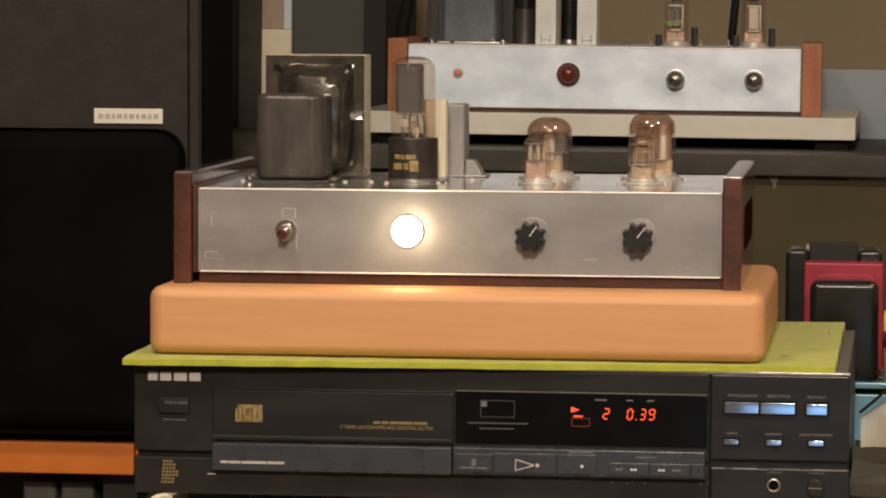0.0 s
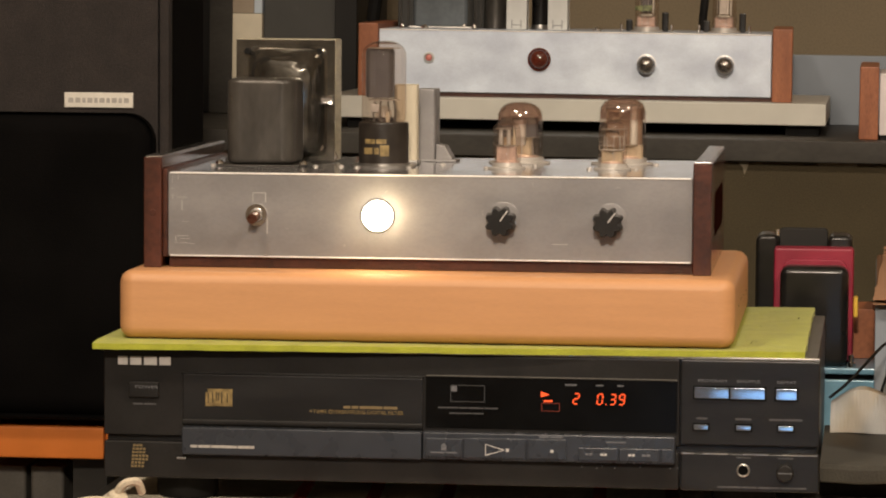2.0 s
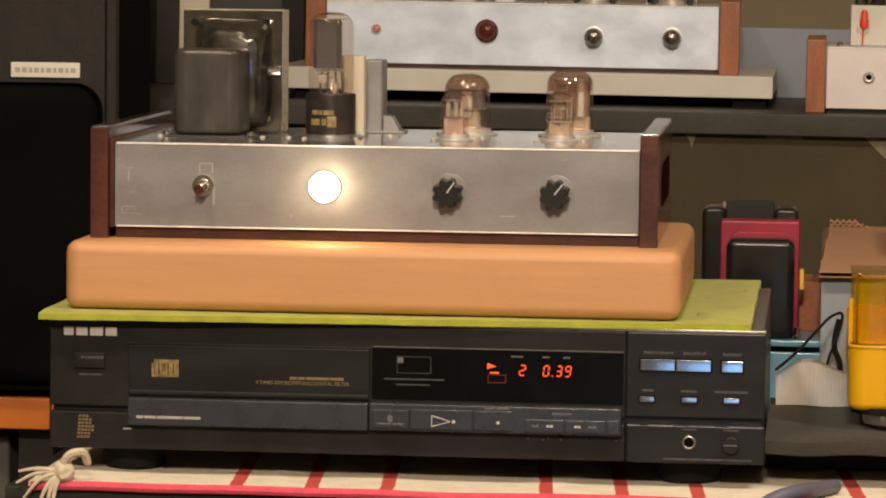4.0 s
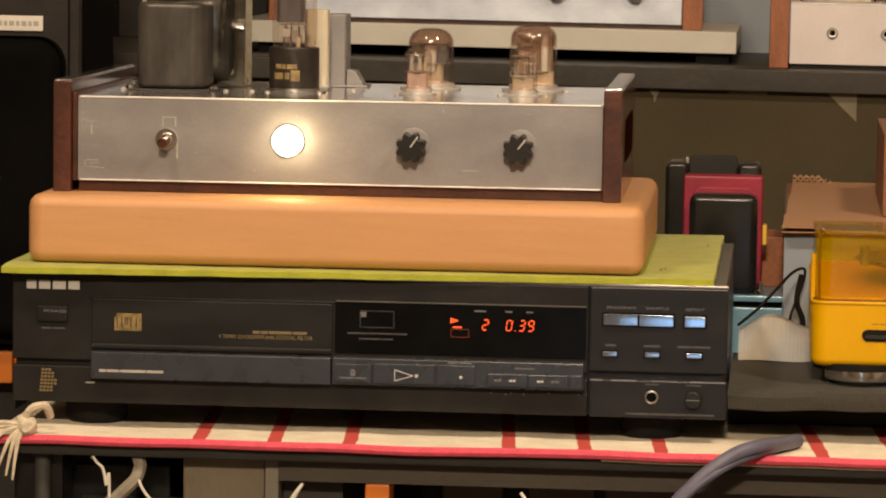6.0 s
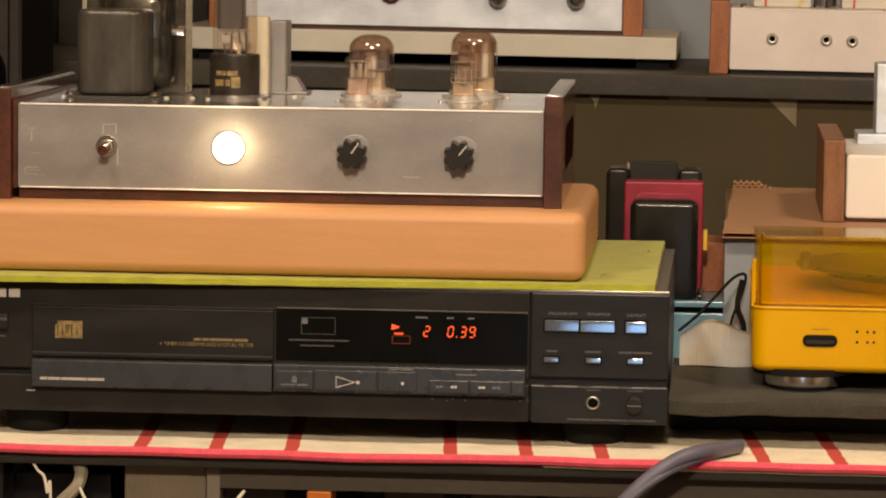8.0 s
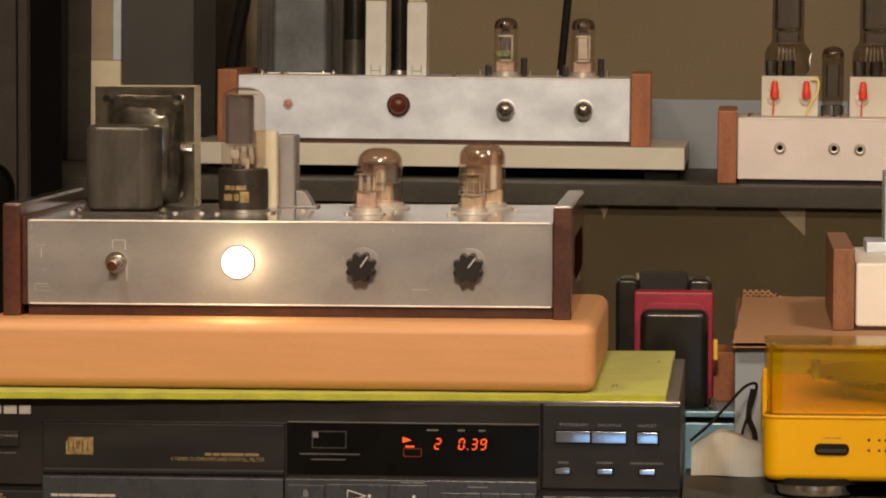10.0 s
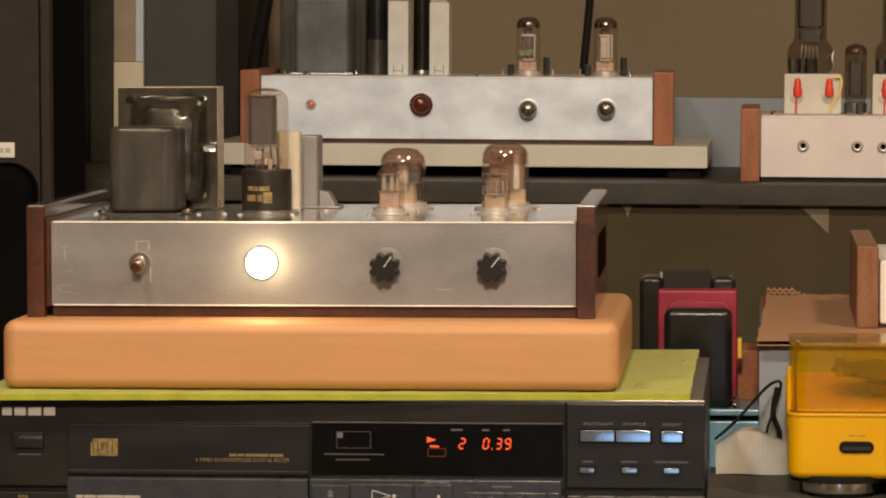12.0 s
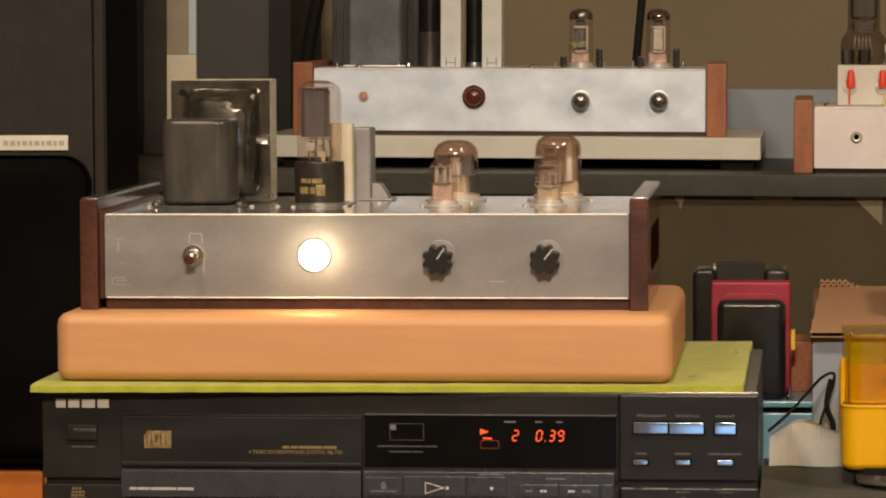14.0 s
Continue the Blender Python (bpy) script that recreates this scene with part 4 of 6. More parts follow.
def stamped_bell(x0, x1, z0, z1, back, front, slope):
    """A pressed steel end bell: rounded outline, sloping shoulders, a raised brow and shallow dents."""
    bm = bmesh.new()
    rings = []
    for f, inset, r in ((0.0, 0.0, 0.006), (0.04, 0.0012, 0.006), (0.10, 0.0022, 0.007), (0.45, 0.42 * slope, 0.009), (0.80, 0.74 * slope, 0.010), (0.95, 0.90 * slope, 0.010), (1.0, slope + 0.002, 0.010)):
        y = back + (front - back) * f
        a, b, c, d = x0 + inset, x1 - inset, z0 + inset * 0.6, z1 - inset * 1.05
        ring = []
        for cx, cz, start in ((b - r, d - r, 0), (a + r, d - r, 90), (a + r, c + r, 180), (b - r, c + r, 270)):
            for k in range(7):
                t = radians(start + 15 * k)
                ring.append((cx + r * math.cos(t), y, cz + r * math.sin(t)))
        rings.append([bm.verts.new(q) for q in ring])
    for p, q in zip(rings, rings[1:]):
        for k in range(len(p)):
            bm.faces.new((p[k], p[(k + 1) % len(p)], q[(k + 1) % len(p)], q[k]))
    bm.faces.new(rings[-1])
    bmesh.ops.subdivide_edges(bm, edges=[e for e in bm.edges if e.calc_length() > 0.008], cuts=5, use_grid_fill=True)
    for v in bm.verts:
        v.co += (0.0016 * noise.noise_vector(v.co * 70) + 0.0006 * noise.noise_vector(v.co * 210)) * min(1, (back - v.co.y) / 0.006)
    return bm


def power_transformer():
    s = thing("power_transformer", (0.085, 0.165, TOP), "large bell-ended mains transformer with varnished core edges", "transformer", turn=0)
    x0, x1, z1 = 0.0510, 0.1158, 1.2225
    part("core", box(x0, x1, 0.163, 0.188, TOP + 0.001, z1, 0.0008), LACQUER, s, "yellowish varnished lamination stack")
    part("front_flange", box(x0 + 0.0004, x1 - 0.0003, 0.1612, 0.1632, TOP + 0.001, z1 - 0.0004, 0.0006), SMOKED_STEEL, s)
    part("front_bell", stamped_bell(x0 + 0.0075, x1 - 0.0050, TOP + 0.004, z1 - 0.0042, 0.1614, 0.1385, 0.0105), SMOKED_STEEL, s, "dented shiny steel bell with rounded shoulders")
    part("rear_bell", rounded(x0 + 0.008, x1 - 0.008, 0.188, 0.214, TOP + 0.003, z1 - 0.006, 0.012, 0.006, "z", 5), GUNMETAL, s)
    for x, z in ((x0 + 0.008, z1 - 0.008), (x1 - 0.010, z1 - 0.008), (x1 - 0.009, TOP + 0.010), (x1 - 0.007, z1 - 0.040)):
        part("bolt", lathe([(0, 0.003), (0.0022, 0.003), (0.0024, 0)], (x, 0.1612, z), "-y", 6), CHROME if z < z1 - 0.02 else RUBBER, s)
    part("bolt_nut", lathe([(0, 0.0026), (0.0036, 0.0026), (0.0040, 0)], (x1 - 0.0022, 0.1640, TOP + 0.0040), "-y", 6), CHROME, s)
    part("clamp_screw", tube([(x1 - 0.011, 0.158, 1.1835), (x1 - 0.001, 0.158, 1.1835)], 0.0032, 10), CHROME, s)


def choke_can():
    s = thing("filter_choke", (0.078, 0.128, TOP), "dark gunmetal steel choke can with rounded corners", "transformer")
    bm = rounded(0.0548, 0.0985, 0.104, 0.150, TOP + 0.0012, 1.1985, 0.009, 0.0035, "z", 6)
    part("can", bm, GUNMETAL, s)
    part("foot_flange", box(0.0500, 0.1020, 0.101, 0.152, TOP, TOP + 0.0010, 0.0004), GUNMETAL, s)
    for x in (0.0515, 0.1045):
        part("screw", lathe([(0.0028, 0.0014), (0.0026, 0.003), (0.0012, 0.0040), (0, 0.0041)], (x, 0.104, TOP)), CHROME, s)


def cream_can():
    s = thing("capacitor_can", (0.165, 0.153, TOP), "tall cream enamelled can behind the rectifier", "capacitor")
    part("can", rounded(0.1555, 0.1706, 0.1455, 0.160, TOP + 0.0015, 1.1945, 0.0035, 0.0008), CREAM, s)
    part("clamp", box(0.1540, 0.1715, 0.1440, 0.1615, TOP, TOP + 0.003, 0.0006), STEEL, s)


def grey_choke():
    s = thing("output_choke", (0.174, 0.2, TOP), "small grey metal choke on a sloped foot", "transformer")
    part("case", rounded(0.1645, 0.1775, 0.190, 0.212, TOP + 0.001, 1.1905, 0.0025, 0.0008), ALU, s)
    part("foot", prism([(0.1775, TOP), (0.1880, TOP), (0.1880, TOP + 0.0025), (0.1830, TOP + 0.0105), (0.1775, TOP + 0.0115)], 0.190, 0.208, 0.0004), ALU, s)
    part("foot_flange", box(0.1640, 0.1910, 0.188, 0.214, TOP, TOP + 0.0014, 0.0004), ALU, s)


power_transformer()
choke_can()
cream_can()
grey_choke()
rectifier((0.1528, 0.1215), TOP)
signal_tube((0.2322, 0.190), TOP, 0.0147, 0.0394, "output_tube", "wide clear valve with a bronze dome",
            [(-0.80, 0.80, 0.43, 0.74, 0.3, DARK_NICKEL), (-0.72, 0.55, 0.10, 0.42, 0.35, GILT), (-0.25, 0.30, 0.30, 0.72, 0.5, NICKEL)], film=0)
signal_tube((0.2318, 0.1135), TOP, 0.0088, 0.0335, "driver_tube", "small clear valve with pinkish metal inside",
            [(-0.72, 0.72, 0.09, 0.42, 0.4, COPPER), (-0.55, -0.25, 0.45, 0.74, 0.3, NICKEL), (0.00, 0.30, 0.45, 0.74, 0.4, NICKEL), (0.45, 0.62, 0.45, 0.74, 0.2, GILT)], tip=0.0040, film=3)
signal_tube((0.2985, 0.190), TOP, 0.0150, 0.0432, "output_tube", "wide clear valve with a bronze dome and a pale plate",
            [(-0.70, 0.85, 0.30, 0.82, 0.1, TAN_METAL), (0.34, 0.66, 0.30, 0.88, 0.45, SILVERY), (-0.80, 0.90, 0.09, 0.29, 0.3, GILT)], film=0, flag=True)
signal_tube((0.2972, 0.1215), TOP, 0.0088, 0.0345, "driver_tube", "small clear valve with pale print and a glass tip",
            [(-0.75, 0.75, 0.09, 0.34, 0.4, GILT), (-0.50, 0.45, 0.40, 0.72, 0.1, TAN_METAL)], tip=0.0036, film=3, mark=True)
random.seed(3)
for x, y in ((0.128, 0.108), (0.139, 0.100), (0.171, 0.106), (0.219, 0.112), (0.246, 0.150), (0.283, 0.118), (0.321, 0.180), (0.312, 0.120), (0.187, 0.150), (0.112, 0.106), (0.047, 0.106)):
    single("chassis_screw", lathe([(0, 0.0014), (0.0010, 0.0013), (0.0018, 0.0007), (0.0019, 0)], (x, y, TOP), seg=12), NICKEL, "bright round screw head on the chassis top", "screw", "chassis screws")


# ---- loudspeaker and its stand ----
def loudspeaker():
    s = thing("loudspeaker", (-0.25, 0.52, 0.942), "tall black loudspeaker with a dark cloth grille", "loudspeaker")
    part("cabinet", box(-0.470, -0.0400, 0.412, 0.529, 0.942, 1.55, 0.0015), BAFFLE, s)
    part("front_panel", box(-0.469, -0.0484, 0.399, 0.4118, 0.944, 1.548, 0.0008), GRILLE, s, "dark grey-brown cloth-covered front panel")
    part("edge_trim", box(-0.0474, -0.0404, 0.3995, 0.4118, 0.944, 1.548, 0.0014), GRILLE, s)
    part("lower_grille", rounded(-0.465, -0.0486, 0.3790, 0.3988, 0.948, 1.1655, 0.0200, 0.0150, "y", 8), BAFFLE, s, "black foam grille with rounded shoulders")
    badge = part("badge", box(-0.1160, -0.0661, 0.3972, 0.3992, 1.1688, 1.1795, 0.0004), BADGE, s, "ivory name badge")
    bars(words_of(-0.1130, -0.0690, (3, 3, 2, 3, 2, 3, 2, 3, 2, 3), 0.0013), 0.3972, 1.1722, 1.1757, PALE_PRINT, badge, "brand_mark")


def orange_stand():
    s = thing("speaker_stand", (-0.25, 0.5, 0), "orange painted board stand under the loudspeaker", "stand")
    part("board", box(-0.62, -0.0875, 0.398, 0.78, 0.9155, 0.9388, 0.0020), ORANGE, s)
    part("board_nose", box(-0.0873, -0.0825, 0.402, 0.78, 0.918, 0.9375, 0.0012), ORANGE, s)
    for x in (-0.60, -0.115):
        part("leg", box(x, x + 0.025, 0.42, 0.445, 0, 0.9155), SHELF_DARK, s)
        part("leg", box(x, x + 0.025, 0.72, 0.745, 0, 0.9155), SHELF_DARK, s)


loudspeaker()
orange_stand()
for x in (-0.1776, -0.1492):
    single("grey_box", rounded(x, x + 0.0248, 0.43, 0.50, 0.70, 0.9055, 0.003, 0.001), DUSTY, "dull dark grey box under the orange board", "box", "boxes under the board")
single("low_bench", box(-0.6, -0.03, 0.40, 0.75, 0.66, 0.70, 0.001), DEEP_BLACK, "low black bench behind the table leg", "bench")

# ---- tall things behind the lit amplifier ----
before_shelf = set(scene.objects)
s = thing("tall_rack", (-0.08, 1.15, 1.1355), "dark rack side with a beige and pale blue edge strip", "rack")
part("dark_panel", box(-0.0950, -0.0295, 1.105, 1.30, 1.1355, 1.62, 0.001), CHARCOAL, s)
part("black_post", box(-0.0290, -0.0090, 1.100, 1.30, 1.1355, 1.62, 0.001), DEEP_BLACK, s)
part("beige_strip", box(-0.1226, -0.0955, 1.098, 1.115, 1.1355, 1.2265, 0.0005), BEIGE, s)
part("brown_strip", box(-0.1226, -0.1030, 1.098, 1.115, 1.2268, 1.62, 0.0005), DRAB, s)
part("blue_strip", box(-0.1028, -0.0955, 1.098, 1.115, 1.2268, 1.62, 0.0005), PALE_BLUE, s)
part("dark_side", box(-0.1444, -0.1230, 1.10, 1.30, 1.1355, 1.62, 0.001), SHELF_GREY, s)
part("black_side", box(-0.22, -0.1447, 1.11, 1.30, 1.1355, 1.62, 0.001), DEEP_BLACK, s)
single("blue_grey_board", box(0.02, 1.15, 1.10, 1.112, 1.1355, 1.1975, 0.001), SLATE_BLUE, "flat blue-grey board standing along the back of the shelf", "board")
for a, b in (((0.0215, 1.12, 1.335), (0.0060, 1.10, 1.2245)), ((0.3120, 1.12, 1.36), (0.3028, 1.10, 1.2190))):
    bm = tube([a, ((a[0] + b[0]) / 2 + 0.0008, 1.11, (a[2] + b[2]) / 2), b, (b[0] - 0.004, 1.09, 1.142)], 0.0062 if a[0] < 0.2 else 0.0037, 10)
    single("black_cable", bm, RUBBER, "thick black cable running down behind the amplifier", "cable", "cables behind the shelf")


# ---- the unlit amplifier on the shelf ----
def round_control(x, y, z, r, parent):
    k = part("control_knob", lathe([(r * 0.80, 0), (r * 0.96, 0.002), (r, 0.005), (r * 0.95, 0.0085), (r * 0.78, 0.0112), (r * 0.48, 0.0128), (r * 0.22, 0.0132), (0, 0.0132)], (x, y, z), "-y", 32), DARK_CHROME, parent, "dark rounded metal knob")
    part("collar", lathe([(r * 1.02, 0), (r * 1.04, 0.0006), (r * 0.8, 0.0010)], (x, y, z + 0.0008), "-y", 28), BRIGHT_EDGE, k, "pale collar")
    part("knob_slot", box(x - r * 0.42, x + r * 0.30, y - 0.0136, y - 0.0130, z - 0.0004, z + 0.0004), BLACK_METAL, k)


def shelf_amplifier():
    plate = thing("ivory_plate", (0.21, 0.96, 1.1355), "long ivory plate on black feet under the amplifier", "plate")
    part("slab", box(0.0000, 0.4185, 0.845, 1.085, 1.1440, 1.1622, 0.0012), IVORY, plate)
    for x in (0.02, 0.385):
        for y in (0.855, 1.045):
            part("foot", box(x, x + 0.028, y, y + 0.03, 1.1355, 1.1440, 0.001), RUBBER, plate)
    yf = 0.860
    s = thing("shelf_amplifier", (0.21, 0.95, 1.1622), "unlit aluminium valve amplifier with orange-brown wooden ends", "amplifier", turn=1.3)
    s.location.x -= 0.0020
    part("chassis", box(0.0456, 0.3727, yf, 1.05, 1.1660, 1.2182, 0.0010), ALU_COOL, s, "mottled pale aluminium chassis")
    part("bottom_rail", box(0.0456, 0.3727, yf + 0.004, yf + 0.02, 1.1624, 1.1658), WALNUT, s)
    # whitened strip paints the highlight of the chassis's top edge
    part("front_edge_glint", box(0.0465, 0.3720, yf - 0.0007, yf + 0.0005, 1.2172, 1.2181, 0.0002), BRIGHT_EDGE, s)
    for x0, x1 in ((0.0288, 0.0453), (0.3730, 0.3897)):
        part("wooden_end", box(x0, x1, yf - 0.005, 1.056, 1.1622, 1.2230, 0.0012), CHERRY, s, "orange-brown wooden end")
    led = part("indicator", lathe([(0.0046, 0), (0.0046, 0.0012), (0.0034, 0.0018)], (0.0878, yf, 1.1946), "-y", 20), PALE_CERAMIC, s)
    part("led", lathe([(0.0030, 0.0008), (0.0025, 0.0026), (0, 0.0034)], (0.0878, yf, 1.1946), "-y", 16), RED_LED, led, "small red lens")
    jewel = part("jewel_bezel", lathe([(0.0082, 0), (0.0098, 0), (0.0096, 0.0030), (0.0084, 0.0036)], (0.1801, yf, 1.1948), "-y", 32), RED_JEWEL, s)
    part("jewel", lathe([(0.0085, 0.0020), (0.0078, 0.0048), (0.0058, 0.0068), (0.003, 0.0078), (0, 0.0080)], (0.1801, yf, 1.1948), "-y", 12), RED_JEWEL, jewel, "dark red jewel lens")
    round_control(0.2690, yf, 1.1915, 0.0078, s)
    round_control(0.3338, yf, 1.1918, 0.0078, s)


def shelf_amp_tops():
    z = 1.2182
    can = thing("potted_transformer", (0.0876, 0.95, z), "tall blue-grey hammered transformer can", "transformer")
    part("can", rounded(0.0640, 0.1112, 0.930, 0.978, z + 0.001, 1.2835, 0.004, 0.002), GREY_CAN, can)
    part("flange", box(0.0610, 0.1150, 0.928, 0.985, z, z + 0.0016, 0.0005), STEEL, can)
    back = thing("dark_transformer", (0.082, 1.01, z), "tall dark grey laminated transformer behind the can", "transformer")
    part("core", box(0.0440, 0.1195, 0.985, 1.03, z, 1.335, 0.0012), CHARCOAL, back)
    for x in (0.0462, 0.0525, 0.1120, 0.1160):
        part("frame_edge", box(x, x + 0.0016, 0.9835, 0.986, z, 1.334, 0.0003), GUNMETAL, back)
    part("bright_stud", lathe([(0, 0), (0.0030, 0), (0.0030, 0.003), (0.0018, 0.006), (0, 0.0065)], (0.1000, 0.955, 1.2835), seg=14), CHROME, can)
    for x in (0.0555, 0.1085, 0.117):
        part("screw", lathe([(0.0022, 0), (0.0022, 0.0022), (0.0008, 0.0042), (0, 0.0042)], (x, 0.931, z)), CHROME, can)
    cap = thing("black_capacitor", (0.131, 0.95, z), "tall shiny black capacitor can", "capacitor")
    part("can", lathe([(0, 0), (0.0080, 0), (0.0094, 0.002), (0.0094, 0.108), (0.0080, 0.112), (0, 0.112)], (0.1328, 0.955, z)), BLACK_METAL, cap)
    part("band", lathe([(0.0094, 0.0), (0.0097, 0.0005), (0.0097, 0.0295), (0.0094, 0.030)], (0.1328, 0.955, z)), GUNMETAL, cap)
    cap = thing("dark_capacitor", (0.1690, 0.96, z), "tall dark brown capacitor between two white posts", "capacitor")
    part("can", lathe([(0, 0), (0.0074, 0), (0.0076, 0.002), (0.0076, 0.120), (0, 0.122)], (0.1712, 0.958, z)), BLACK_METAL, cap)
    part("clamp", lathe([(0.0077, 0), (0.0081, 0.001), (0.0077, 0.004)], (0.1712, 0.958, z)), STEEL, cap)
    for x0, x1, z1 in ((0.1446, 0.1620, 1.2815), (0.1800, 0.1968, 1.2805)):
        p = thing("white_post", ((x0 + x1) / 2, 0.936, z), "flat white ceramic post marked at its foot", "post", "white posts on the amplifier")
        part("post", box(x0, x1, 0.930, 0.944, z, z1, 0.0006), PALE_CERAMIC, p)
        bm = bmesh.new()
        mid = (x0 + x1) / 2
        for a, b, c, d in ((mid - 0.0042, mid - 0.0036, z + 0.001, z + 0.0085), (mid + 0.0036, mid + 0.0042, z + 0.001, z + 0.0085), (mid - 0.0036, mid + 0.0036, z + 0.0036, z + 0.0042)):
            box(a, b, 0.9297, 0.9302, c, d, bm=bm)
        part("foot_mark", bm, GREY_PRINT, p)
        part("side_rod", tube([(x1 + 0.0012, 0.936, z), (x1 + 0.0012, 0.936, z1 - 0.002)], 0.0007, 8), CHROME, p)
    part("cap", box(0.1805, 0.1950, 0.931, 0.943, 1.2806, 1.2930, 0.001), LACQUER, p)
    for x in (0.2640, 0.3297):
        printed = x < 0.3
        signal_tube((x, 0.936), z, 0.0102, 0.0505, "power_tube", "clear valve with a green printed band and a dark crown" if printed else "clear valve with pale plates and a dark crown",
                    [(-0.80, 0.75, 0.05, 0.25, 0.35, COPPER), (-0.50, 0.50, 0.26, 0.29, 0.45, SILVERY), (-0.48, 0.42, 0.31, 0.66, 0.15, DARK_NICKEL if printed else NICKEL),
                     (0.46, 0.62, 0.29, 0.70, 0.30, SILVERY), (-0.60, 0.62, 0.67, 0.70, 0.35, SILVERY), (-0.36, 0.36, 0.70, 0.80, 0.10, DARK_NICKEL)], film=0, crown=True)
        if printed:
            band = arc_bars(x, 0.936, 0.01024, [(-165, -128, z + 0.0180, z + 0.0215), (-125, -104, z + 0.0170, z + 0.0220), (-100, -62, z + 0.0176, z + 0.0222)])
            part("printed_band", band, GREEN_PRINT, bpy.data.objects["power_tube"], "worn green print")
        clip = thing("tube_clip", (x, 0.94, z), "pair of black spring clips beside a valve", "clip", "clips beside the valves")
        for dx, h in ((-0.0155, 0.010), (0.0150, 0.0165)):
            part("spring", box(x + dx - 0.0028, x + dx + 0.0028, 0.946, 0.949, z, z + h, 0.001), BLACK_METAL, clip)
        for dx in (-0.021, 0.0215):
            part("stud", lathe([(0, 0), (0.0011, 0), (0.0011, 0.0062), (0, 0.0065)], (x + dx, 0.930, z), seg=10), CHROME, clip)
    for x in (0.2255, 0.0800):
        single("chassis_screw", lathe([(0.0036, 0), (0.0036, 0.0022), (0.0018, 0.0036), (0, 0.0036)], (x, 0.890, z), seg=14), CHROME, "bright round screw head on the chassis top", "screw", "chassis screws")


shelf_amplifier()
shelf_amp_tops()


# ---- the pinkish amplifier at the shelf's end ----
def small_socket(x, y, z, parent):
    k = part("input_socket", lathe([(0.0023, 0.0004), (0.0023, 0.0030), (0.0033, 0.0032), (0.0036, 0.0024), (0.0047, 0.0016), (0.0047, 0)], (x, y, z), "-y", 20), NICKEL, parent, "chromed round socket")
    part("hole", lathe([(0, 0.0006), (0.0025, 0.0006)], (x, y, z), "-y", 16), GROOVE, k)


